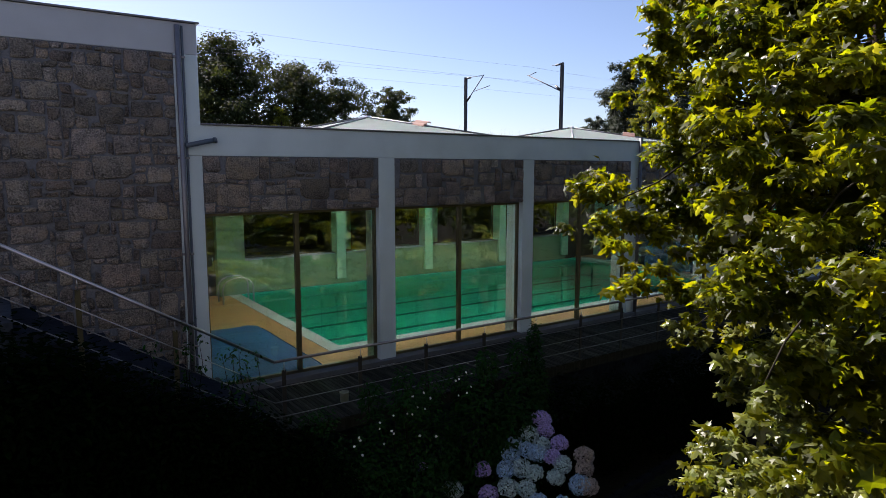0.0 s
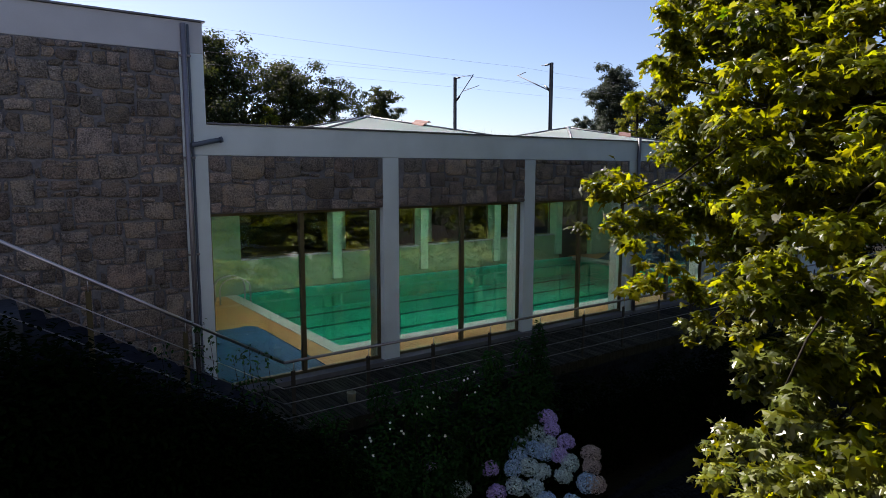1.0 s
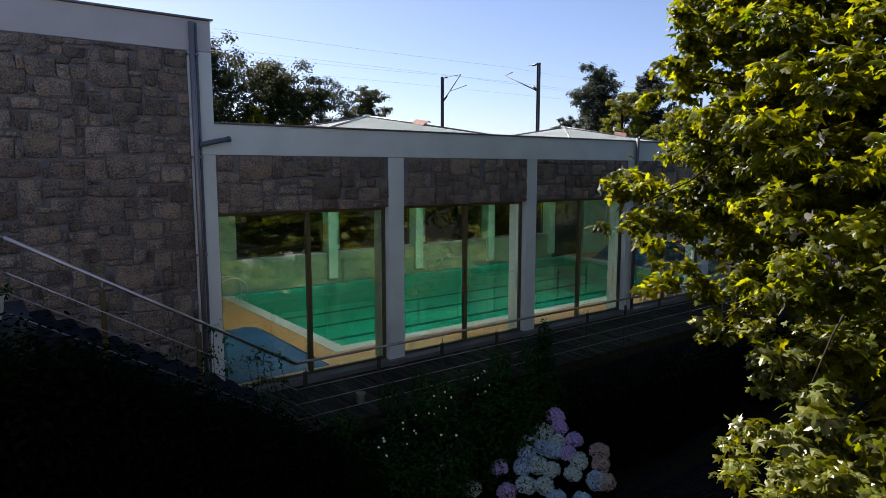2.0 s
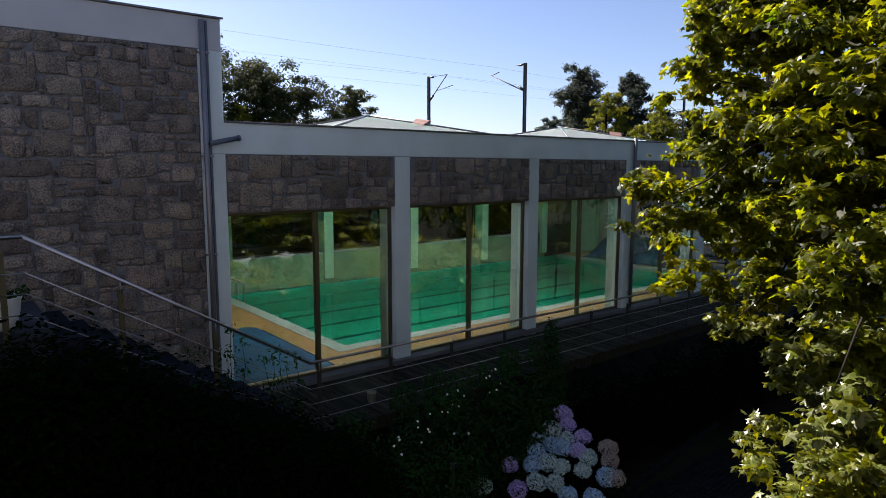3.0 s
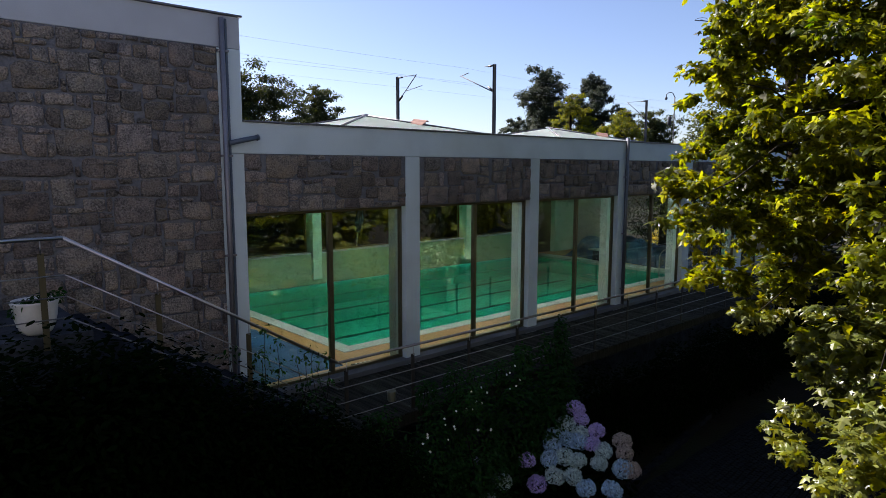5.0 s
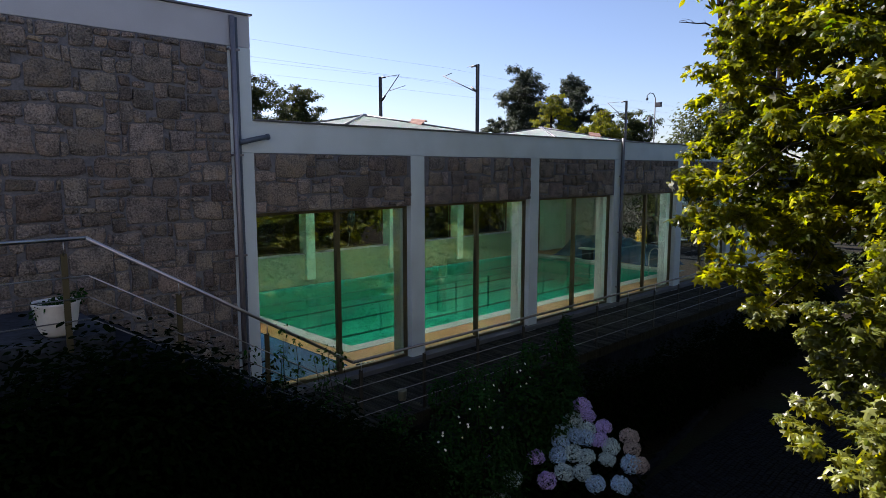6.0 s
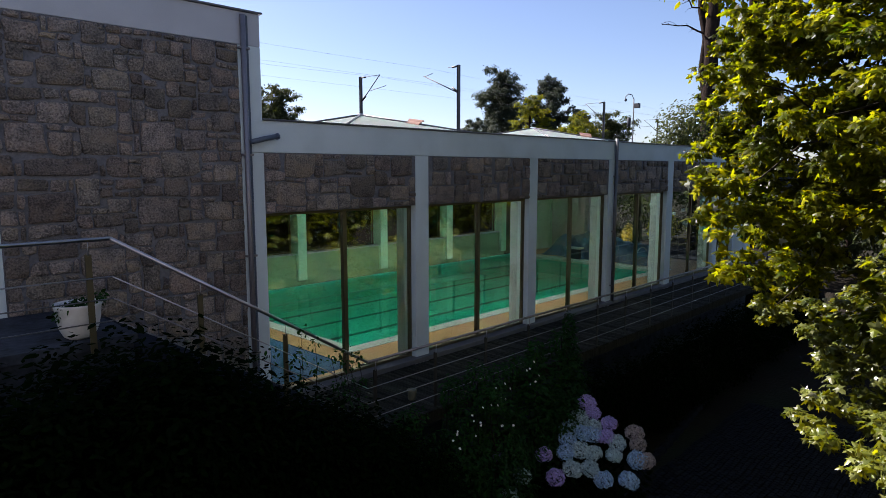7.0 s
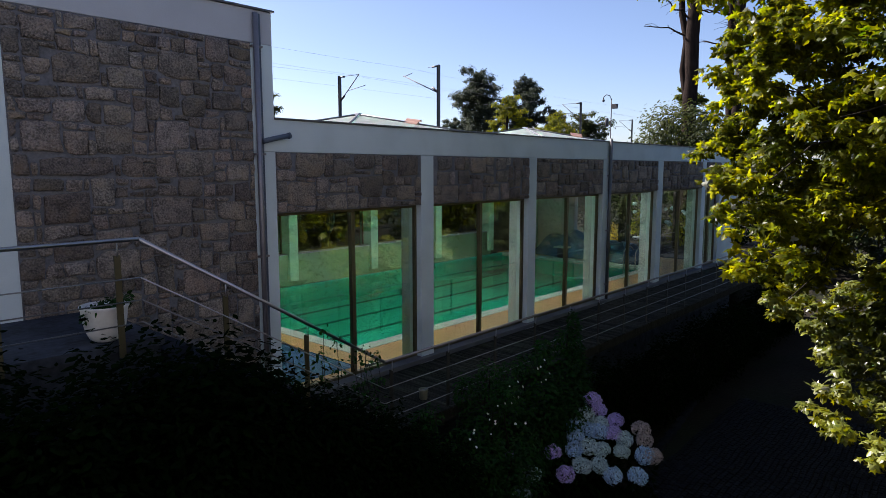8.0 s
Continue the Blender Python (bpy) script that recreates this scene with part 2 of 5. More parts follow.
ROSE_LEAF = leafy("rose_leaf", (0.008, 0.034, 0.008), (0.024, 0.074, 0.019), 0.3, 0.65, 0.4, 0.05)
OAK_LEAF = leafy("dark_tree_leaf", (0.022, 0.033, 0.010), (0.045, 0.056, 0.017), 0.3, 0.6, 0.35, 0.12, scale=0.25)
EUC_LEAF = leafy("eucalyptus_leaf", (0.026, 0.036, 0.024), (0.046, 0.058, 0.032), 0.3, 0.6, 0.3, 0.12, scale=0.2)
MID_LEAF = leafy("mid_green_leaf", (0.028, 0.048, 0.008), (0.075, 0.095, 0.014), 0.4, 0.6, 0.3, 0.1, scale=0.3)
LIME_LEAF = leafy("light_green_leaf", (0.07, 0.095, 0.015), (0.14, 0.15, 0.022), 0.6, 0.6, 0.3, 0.12, scale=0.3)
WALLG = surface("grey_house_render", (0.16, 0.16, 0.16), (0.24, 0.24, 0.235), 1.2, 50, 0.85, 0.15)

# ---- ground ----
def smooth(a, b, v):
    t = min(1.0, max(0.0, (v - a) / (b - a)))
    return t * t * (3 - 2 * t)


def ground_z(x, y):
    north = -0.35 if x > 22.6 or y > 10.5 else -2.3
    z = -2.25 if y < -0.2 and x < 24 else north
    if x >= 24 and y < -0.2:
        z = -2.25 + 1.9 * smooth(24, 34, x)
    z += 5.4 * smooth(27, 34, y)
    z += 0.06 * noise.noise((x * 0.35, y * 0.35, 0)) if y < -0.2 or y > 11 else 0
    return z


def lines(edges):
    out = []
    for a, b, s in edges:
        k = max(1, round((b - a) / s))
        out += [a + (b - a) * i / k for i in range(k)]
    return out + [edges[-1][1]]


def build_ground():
    xs = lines([(-1500, -60, 240), (-60, -12, 6), (-12, 22.5, 0.9), (22.5, 22.7, 0.2), (22.7, 34, 1.2), (34, 120, 8), (120, 1500, 230)])
    ys = lines([(-1500, -60, 240), (-60, -12, 6), (-12, -0.3, 0.65), (-0.3, -0.1, 0.2), (-0.1, 10.4, 2), (10.4, 10.6, 0.2), (10.6, 34, 1.1), (34, 90, 5), (90, 1500, 235)])
    verts = [(x, y, ground_z(x, y)) for y in ys for x in xs]
    w = len(xs)
    faces = [(j * w + i, j * w + i + 1, (j + 1) * w + i + 1, (j + 1) * w + i) for j in range(len(ys) - 1) for i in range(w - 1)]
    me = bpy.data.meshes.new("ground")
    me.from_pydata(verts, [], faces)
    me.polygons.foreach_set("use_smooth", [True] * len(faces))
    tagged(part_mesh("ground", me, EARTH), "garden soil with grass and weeds, shade put into its dark colour", "ground", kind="structure")


build_ground()

# ---- pool hall ----
POSTS = [(0.14, 0.505), (3.67, 4.015), (7.27, 7.59), (10.86, 11.17), (14.48, 14.88), (18.38, 18.74)]
HALL_TOP, SPAN_TOP, SPAN_BOT, TOWER_TOP = 4.43, 3.955, 3.03, 5.95
FLOOR_Z, EAST, NORTH = -0.18, 22.3, 9.85
POOL = (3.82, 19.0, 2.22, 9.3)

facade = thing("wall_south", "pale rendered facade with pillars and granite panels", "wall", kind="structure")
part("beam", boxes((0.14, EAST, 0.0, 0.45, SPAN_TOP, HALL_TOP), bevel=0.012), RENDER, facade)
part("foundation", boxes((-8.5, EAST, 0.05, 0.4, -2.4, -0.004)), SLATE, facade)
part("lintel", boxes((0.5, EAST, 0.28, 0.45, SPAN_BOT + 0.02, SPAN_TOP - 0.003)), PLASTER, facade)
for i, (a, b) in enumerate(POSTS):
    bm = boxes((a, b, 0.003, 0.55, -0.1, SPAN_TOP - 0.003), bevel=0.012)
    if i:
        box(bm, a - 0.02, b + 0.02, -0.03, 0.3, 0.0, 0.07, bevel=0.012)
    part("pillar", bm, RENDER, facade)
part("end_pier", boxes((20.3, EAST, 0.003, 0.55, -0.1, SPAN_TOP - 0.003), bevel=0.012), RENDER, facade)
part("coping", boxes((0.5, EAST + 0.03, -0.035, 0.48, HALL_TOP + 0.002, HALL_TOP + 0.03), bevel=0.006), COPING, facade, "dark zinc coping")
part("kerb", boxes((0.5, EAST, -0.10, 0.26, 0.0, 0.09), bevel=0.012), SILL, facade, "grey painted kerb under the glazing")

BAYS = [(POSTS[i][1], POSTS[i + 1][0]) for i in range(5)] + [(18.74, 20.3)]
for i, (a, b) in enumerate(BAYS):
    w = thing(f"window_{i + 1}", "tall sliding window with bronze frame and greenish glass", "window", "pool hall windows", "structure")
    mid = (a + b) / 2
    y0, y1, zb, zt = 0.13, 0.21, 0.092, SPAN_BOT + 0.02
    part("frame", boxes((a, a + 0.045, y0, y1, zb, zt), (b - 0.045, b, y0, y1, zb, zt), (a + 0.045, b - 0.045, y0, y1, zb, zb + 0.05), (a + 0.045, b - 0.045, y0, y1, zt - 0.07, zt), bevel=0.004), BRONZE, w)
    part("mullion", boxes((mid - 0.038, mid + 0.038, y0 - 0.015, y1, zb + 0.05, zt - 0.07), bevel=0.005), BRONZE, w)
    for p0, p1 in ((a + 0.045, mid - 0.038), (mid + 0.038, b - 0.045)):
        pane = part("pane", boxes((p0, p1, 0.165, 0.175, zb + 0.05, zt - 0.07)), GLASS, w, "clear glass with garden reflections")
        pane.visible_shadow = False

# inside
def build_floor():
    fl = thing("floor", "ochre yellow floor round the pool", "floor", kind="structure")
    x0, x1, y0, y1 = POOL
    bm = boxes((-3, x0 - 0.33, 0.41, NORTH, FLOOR_Z - 0.2, FLOOR_Z), (x1 + 0.33, EAST, 0.41, NORTH, FLOOR_Z - 0.2, FLOOR_Z), (x0 - 0.33, x1 + 0.33, 0.41, y0 - 0.33, FLOOR_Z - 0.2, FLOOR_Z))
    part("floor_slab", bm, FLOORT, fl)
    k = 0.33
    bm = boxes((x0 - k, x0 + 0.02, y0 - k, y1, FLOOR_Z - 0.15, FLOOR_Z + 0.012), (x1 - 0.02, x1 + k, y0 - k, y1, FLOOR_Z - 0.15, FLOOR_Z + 0.012), (x0 + 0.02, x1 - 0.02, y0 - k, y0 + 0.02, FLOOR_Z - 0.15, FLOOR_Z + 0.012), bevel=0.01)
    part("pool_coping", bm, COPINGP, fl, "pale stone pool coping")
    pool = thing("swimming_pool", "indoor swimming pool of still green water", "swimming pool", kind="structure")
    bm = boxes((x0 - 0.1, x0, y0, y1, -0.95, FLOOR_Z - 0.16), (x1, x1 + 0.1, y0, y1, -0.95, FLOOR_Z - 0.16), (x0 - 0.1, x1 + 0.1, y0 - 0.1, y0, -0.95, FLOOR_Z - 0.16), (x0 - 0.1, x1 + 0.1, y1, y1 + 0.1, -0.95, FLOOR_Z), (x0 - 0.1, x1 + 0.1, y0 - 0.1, y1 + 0.1, -1.05, -0.95))
    part("basin", bm, TILE, pool, "green tiled basin")
    for k in range(4):
        y = y0 + 1.5 + k * 1.55
        part("lane_line", boxes((x0 + 1.2, x1 - 1.2, y, y + 0.17, -0.946, -0.940)), LANE, pool, "dark lane line")
        part("lane_end", boxes((x0 + 1.0, x0 + 1.197, y - 0.25, y + 0.42, -0.946, -0.940)), LANE, pool, "dark cross mark")
    bm = bmesh.new()
    bmesh.ops.create_grid(bm, x_segments=1, y_segments=1, size=0.5, matrix=Matrix.LocRotScale(((x0 + x1) / 2, (y0 + y1) / 2, FLOOR_Z - 0.06), None, (x1 - x0, y1 - y0, 1)))
    wt = part("water", bm, WATER, pool, "still green water")
    wt.visible_shadow = False


build_floor()

north = thing("wall_north", "low plastered wall with pillars and windows above", "wall", kind="structure")
part("low_wall", boxes((4.05, 18.3, 9.42, NORTH, -0.18, 0.86), bevel=0.008), PLASTER_O, north)
part("ledge", boxes((4.05, 18.3, 9.40, NORTH + 0.03, 0.862, 0.90), bevel=0.006), KERB, north)
part("wall_panel", boxes((3.17, 4.02, 9.3, NORTH, FLOOR_Z, 4.05), bevel=0.008), PLASTER_O, north)
door = part("door_1", boxes((2.2, 3.17, 9.55, 9.6, FLOOR_Z, 2.95), bevel=0.005), BRONZE)
tagged(door, "dark brown closed door at the rear", "door", kind="structure")
part("panel", boxes((2.32, 3.05, 9.535, 9.549, 0.1, 1.2), (2.32, 3.05, 9.535, 9.549, 1.35, 2.7), bevel=0.006), BRONZE, door)
part("handle", tube(bmesh.new(), [(3.08, 9.52, 0.85), (3.08, 9.52, 1.05)], 0.012, 8), STEEL, door)
part("wall_panel", boxes((-3, 2.2, 9.3, NORTH, FLOOR_Z, 4.05), bevel=0.008), PLASTER, north)
for x in (7.18, 10.78, 14.38, 17.98):
    part("pillar", boxes((x, x + 0.34, 9.3, NORTH, 0.0, 4.05), bevel=0.01), PLASTER, north)
# panel stands for a dark opening; it and the next keep sun out
part("opening_panel", boxes((18.32, 20.3, 9.6, 9.66, FLOOR_Z, 3.0), bevel=0.004), BRONZE, north, "dark bronze panel added to close an unlit opening")
part("wall_panel", boxes((20.3, EAST - 0.5, 9.35, NORTH, FLOOR_Z, 3.0)), PLASTER, north)
part("head", boxes((2.2, EAST, 9.35, NORTH, 3.0, 4.05)), PLASTER, north)
NB = [(4.02, 7.18), (7.52, 10.78), (11.12, 14.38), (14.72, 17.98)]
for i, (a, b) in enumerate(NB):
    w = thing(f"window_{i + 7}", "wide rear window in a thin bronze frame", "window", "rear windows", "structure")
    part("frame", boxes((a, b, 9.72, 9.78, 0.9, 0.94), (a, b, 9.72, 9.78, 2.96, 3.0), (a, a + 0.04, 9.72, 9.78, 0.94, 2.96), (b - 0.04, b, 9.72, 9.78, 0.94, 2.96)), BRONZE, w)
    pane = part("pane", boxes((a + 0.04, b - 0.04, 9.745, 9.752, 0.94, 2.96)), REAR_GLASS, w)
    pane.visible_shadow = False

east = thing("wall_east", "plastered end wall with wide garden openings", "wall", kind="structure")
part("wall_panel", boxes((EAST - 0.3, EAST, 7.24, 9.3, FLOOR_Z, 4.05), bevel=0.008), PLASTER_G, east)
part("head", boxes((EAST - 0.3, EAST, 0.55, 7.24, 3.0, 4.05)), PLASTER, east)
part("corner_pier", boxes((EAST - 0.5, EAST, 9.3, NORTH, FLOOR_Z, 3.0)), PLASTER, east)
part("dark_post", boxes((EAST - 0.22, EAST - 0.02, 4.65, 5.0, FLOOR_Z, 3.0)), BLACK, east, "black steel post")

west = thing("wall_west", "plain plastered inner wall", "wall", kind="structure")
part("wall_panel", boxes((-3.2, -3, 0.41, NORTH, FLOOR_Z, 4.05)), PLASTER, west)

HOLES = [(3.2, 7.88, 1.56, 6.24), (10.31, 14.99, 1.46, 6.14)]


def slab(z0, z1, x0, x1, y0, y1):
    (a0, a1, b0, b1), (c0, c1, d0, d1) = HOLES
    return boxes((x0, a0, y0, y1, z0, z1), (a1, c0, y0, y1, z0, z1), (c1, x1, y0, y1, z0, z1), (a0, a1, y0, b0, z0, z1), (a0, a1, b1, y1, z0, z1), (c0, c1, y0, d0, z0, z1), (c0, c1, d1, y1, z0, z1))


tagged(part("ceiling", slab(4.055, 4.12, -3, EAST, 0.46, NORTH), PLASTER), "plain white plastered ceiling", "ceiling", kind="structure")
tagged(part("roof", slab(4.124, 4.30, 0.5, EAST, 0.46, NORTH), KERB), "flat grey roof with two skylights", "roof", kind="structure")
part("parapet", boxes((0.5, EAST, NORTH - 0.2, NORTH, 4.304, 4.44)), RENDER, bpy.data.objects["roof"])


def skylight(cx, cy, a=2.5, base=4.485, top=5.018):
    s = thing("skylight", "low white pyramid skylight with grey ribs", "skylight", "roof skylights")
    part("upstand", boxes((cx - a, cx + a, cy - a, cy - a + 0.08, 4.304, base - 0.01), (cx - a, cx + a, cy + a - 0.08, cy + a, 4.304, base - 0.01), (cx - a, cx - a + 0.08, cy - a + 0.08, cy + a - 0.08, 4.304, base - 0.01), (cx + a - 0.08, cx + a, cy - a + 0.08, cy + a - 0.08, 4.304, base - 0.01)), KERB, s)
    c = [Vector((cx + sx * a, cy + sy * a, base)) for sx, sy in ((-1, -1), (1, -1), (1, 1), (-1, 1))]
    tip = Vector((cx, cy, top))
    for k in range(4):
        bm = bmesh.new()
        p, q = c[k], c[(k + 1) % 4]
        lo = Vector((0, 0, -0.03))
        v = [bm.verts.new(z) for z in (p, q, tip, p + lo, q + lo, tip + lo)]
        for f in ((0, 1, 2), (5, 4, 3), (0, 3, 4, 1), (1, 4, 5, 2), (2, 5, 3, 0)):
            bm.faces.new([v[j] for j in f])
        part("panel", bm, SKYLIGHT, s)
        part("rib", tube(bmesh.new(), [p + Vector((0, 0, 0.01)), tip + Vector((0, 0, 0.02))], 0.025, 6), COPING, s)
    part("finial", boxes((cx - 0.07, cx + 0.07, cy - 0.07, cy + 0.07, top, top + 0.05), bevel=0.01), KERB, s)
    return s


skylight(5.54, 3.9)
skylight(12.65, 3.8)

# ---- stone tower ----
tower = thing("wall_tower", "granite rubble wall with white rendered band and corner", "wall", kind="structure")
part("top_band", boxes((-8.5, 0.5, 0.0, 0.4, 5.49, TOWER_TOP), bevel=0.012), BAND, tower)
part("corner_pier", boxes((0.14, 0.5, 0.001, 0.4, SPAN_TOP + 0.004, 5.487), bevel=0.012), RENDER, tower)
part("pilaster", boxes((-3.45, -2.9, 0.0, 0.4, 1.9, 5.487), bevel=0.012), RENDER, tower)
part("back", boxes((-8.5, -3.453, 0.02, 0.4, -2.3, 5.487)), RENDER, tower)
part("coping", boxes((-8.5, 0.535, -0.04, 0.44, TOWER_TOP + 0.002, TOWER_TOP + 0.03), bevel=0.006), COPING, tower, "dark zinc coping")
part("side_wall", boxes((0.1, 0.495, 0.4, 10.0, HALL_TOP, TOWER_TOP - 0.005)), RENDER, tower)
part("rear_wall", boxes((-8.5, 0.09, 9.7, 10.0, 4.2, TOWER_TOP - 0.005)), RENDER, tower)
part("flat_roof", boxes((-8.5, 0.09, 0.41, 9.69, 5.6, 5.75)), KERB, tower)


def stone_panel(parent, x0, x1, z0, z1, y, seed, cell=0.09, floor=None, sizes=((9, 3), (6, 4), (5, 4), (5, 3), (4, 4), (4, 3), (3, 4), (3, 3), (4, 2), (3, 2), (2, 3), (2, 2), (2, 1), (1, 2)), tries=(3, 9, 18, 30, 26, 60, 26, 90, 90, 300, 200, 500, 300, 300)):
    """Uncoursed rubble: blocks from large to small thrown on a bent grid wherever there is room, each with its own broken outline and rough bulging face, set in wide mortar."""
    r = rng(seed)
    nx, nz = max(2, round((x1 - x0) / cell)), max(2, round((z1 - z0) / cell))
    cx, cz = (x1 - x0) / nx, (z1 - z0) / nz
    used = [[False] * nz for _ in range(nx)]
    sway = [[0.04 * noise.noise((i * 0.2, j * 0.6, seed)) for j in range(nz + 1)] for i in range(nx + 1)]
    bend = [[(r.uniform(-0.022, 0.022), sway[i][j] + r.uniform(-0.018, 0.018)) for j in range(nz + 1)] for i in range(nx + 1)]

    def corner(i, j):
        dx, dz = bend[i][j]
        return x0 + i * cx + (dx if 0 < i < nx else 0), z0 + j * cz + (dz if 0 < j < nz else 0)

    def fits(i, j, w, h):
        return i + w <= nx and j + h <= nz and not any(used[i + k][j + q] for k in range(w) for q in range(h))

    blocks = []
    for (w, h), count in zip(sizes, tries):
        spots = [(r.randrange(nx), r.randrange(nz)) for _ in range(count)] if w * h > 4 else [(i, j) for i in range(nx) for j in range(nz)]
        for i, j in spots:
            if fits(i, j, w, h):
                blocks.append((i, j, w, h))
                for k in range(w):
                    for q in range(h):
                        used[i + k][j + q] = True
    for i, lo, w, h in blocks:
        four = [corner(i, lo), corner(i + w, lo), corner(i + w, lo + h), corner(i, lo + h)]
        mx, mz = sum(p[0] for p in four) / 4, sum(p[1] for p in four) / 4
        if floor and mz < floor(mx) - 0.05:
            continue
        gap, out = r.uniform(0.009, 0.018), r.uniform(0.012, 0.038)
        hw, hh = w * cx / 2, h * cz / 2
        four = [(mx + (p[0] - mx) * max(0.35, 1 - gap / hw), mz + (p[1] - mz) * max(0.35, 1 - gap / hh)) for p in four]
        ring = []
        for k in range(4):
            p, q, o = four[k], four[(k + 1) % 4], four[k - 1]
            cut = r.choice((0.04, 0.06, 0.08, 0.12, 0.25))
            ring.append((p[0] + (o[0] - p[0]) * cut * r.uniform(0.5, 1), p[1] + (o[1] - p[1]) * cut * r.uniform(0.5, 1)))
            ring.append((p[0] + (q[0] - p[0]) * cut * r.uniform(0.5, 1), p[1] + (q[1] - p[1]) * cut * r.uniform(0.5, 1)))
            bow = r.uniform(-0.012, 0.009)
            ring.append(((p[0] + q[0]) / 2 + bow * (mx - (p[0] + q[0]) / 2) / hw + r.uniform(-0.01, 0.01), (p[1] + q[1]) / 2 + bow * (mz - (p[1] + q[1]) / 2) / hh + r.uniform(-0.01, 0.01)))
        tilt_x, tilt_z = r.uniform(-0.05, 0.05), r.uniform(-0.08, 0.05)

        def level(f, depth, rough):
            made = []
            for px, pz in ring:
                qx, qz = mx + (px - mx) * f, mz + (pz - mz) * f
                made.append(bm.verts.new((qx, y - depth + tilt_x * (qx - mx) + tilt_z * (qz - mz) + r.uniform(-rough, rough), qz)))
            return made

        bm = bmesh.new()
        edge = 1 - 0.012 / min(hw, hh)
        a, b, c, d = level(1.0, -0.022, 0), level(0.99, out * 0.55, 0.002), level(edge - 0.03, out, 0.004), level(0.52, out + 0.004, 0.009)
        top = bm.verts.new((mx + r.uniform(-0.03, 0.03), y - out - r.uniform(0, 0.012), mz))
        m = len(ring)
        for k in range(m):
            n = (k + 1) % m
            bm.faces.new((a[k], a[n], b[n], b[k]))
            bm.faces.new((b[k], b[n], c[n], c[k])).smooth = True
            bm.faces.new((c[k], c[n], d[n], d[k])).smooth = True
            bm.faces.new((d[k], d[n], top)).smooth = True
        part("stone", bm, STONE, parent)


def stair_z(x):
    return max(0.0, min(2.0, (0.87 - x) / 3.27 * 2.0))


tower_panel = part("stone_panel", boxes((-2.9, 0.14, 0.012, 0.4, -0.2, 5.487)), MORTAR, tower, "rubble panel in grey mortar")

# ---- stairs, deck and railing ----
RAIL_Y = -1.925
stairs = thing("stairs", "dark slate stair along the stone wall, shade put into its steps", "stairs", kind="structure")
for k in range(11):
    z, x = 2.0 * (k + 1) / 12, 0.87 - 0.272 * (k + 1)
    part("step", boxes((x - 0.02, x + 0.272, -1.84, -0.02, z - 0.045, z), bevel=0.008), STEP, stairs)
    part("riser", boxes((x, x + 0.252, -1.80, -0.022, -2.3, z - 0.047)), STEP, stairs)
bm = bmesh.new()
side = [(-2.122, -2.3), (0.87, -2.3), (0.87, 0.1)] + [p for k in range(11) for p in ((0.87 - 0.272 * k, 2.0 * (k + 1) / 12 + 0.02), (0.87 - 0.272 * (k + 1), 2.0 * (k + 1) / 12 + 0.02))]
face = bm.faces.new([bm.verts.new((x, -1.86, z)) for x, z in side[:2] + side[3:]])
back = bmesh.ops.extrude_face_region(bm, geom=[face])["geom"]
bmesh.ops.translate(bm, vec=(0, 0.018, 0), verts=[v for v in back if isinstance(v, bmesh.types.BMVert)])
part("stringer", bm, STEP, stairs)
part("landing", boxes((-8.5, 0.87 - 0.272 * 11 - 0.02, -1.84, -0.02, 1.90, 2.0), bevel=0.008), SLATE, stairs)
part("landing_wall", boxes((-8.5, 0.87 - 0.272 * 11 - 0.05, -1.80, -0.022, -2.3, 1.898)), SLATE, stairs)

deck = thing("deck", "weathered timber deck along the glazing, darkened for its shade", "deck", kind="structure")
part("joists", boxes((0.9, 22.2, -1.95, -1.87, -0.22, -0.032), (0.9, 22.2, -1.1, -1.02, -0.22, -0.032), (0.9, 22.2, -0.3, -0.22, -0.22, -0.032)), WOOD, deck)
board = None
for k in range(295):
    x = 0.9 + k * 0.072
    if board is None:
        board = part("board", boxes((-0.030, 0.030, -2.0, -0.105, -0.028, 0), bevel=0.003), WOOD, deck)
    else:
        b = new("board", board.data)
        b.parent = deck
        board_last = b
    (board if k == 0 else board_last).location = (x, 0, rng(k).uniform(-0.003, 0.002))

rail = thing("railing", "steel railing with round handrail and thin rods", "railing")
K0, K1 = (0.874, 1.026), (-2.384, 3.024)


def rail_line(dz, r, name, mat, label=""):
    pts = [(-8.4, RAIL_Y, K1[1] + dz), (K1[0], RAIL_Y, K1[1] + dz), (K0[0], RAIL_Y, K0[1] + dz), (22.2, RAIL_Y, K0[1] + dz)]
    for k, (p, q) in enumerate(zip(pts, pts[1:])):
        # deck stretch takes the darker steel where less sky is mirrored
        part(name, tube(bmesh.new(), [p, q], r, 10), ROD if k == 2 else mat, rail, label)


rail_line(0, 0.021, "handrail", STEEL, "brushed steel handrail")
for dz in (-0.383, -0.606, -0.83):
    rail_line(dz, 0.007, "rod", STEEL if dz > -0.4 else ROD)
for x in [-8.0, -6.9, -5.8, -4.7, -3.6, -2.588, -1.483, -0.42] + [1.02 + 1.225 * k for k in range(17)]:
    zr = K1[1] if x < K1[0] else (K0[1] if x > K0[0] else K1[1] + (x - K1[0]) / (K0[0] - K1[0]) * (K0[1] - K1[1]))
    post = part("post", boxes((x - 0.03, x + 0.03, RAIL_Y + 0.01, RAIL_Y + 0.03, zr - 1.15, zr - 0.145), bevel=0.003), BRASS if x < 0.8 else POST, rail)
    part("pin", tube(bmesh.new(), [(x, RAIL_Y + 0.005, zr - 0.16), (x, RAIL_Y, zr - 0.01)], 0.006, 6), STEEL, post)

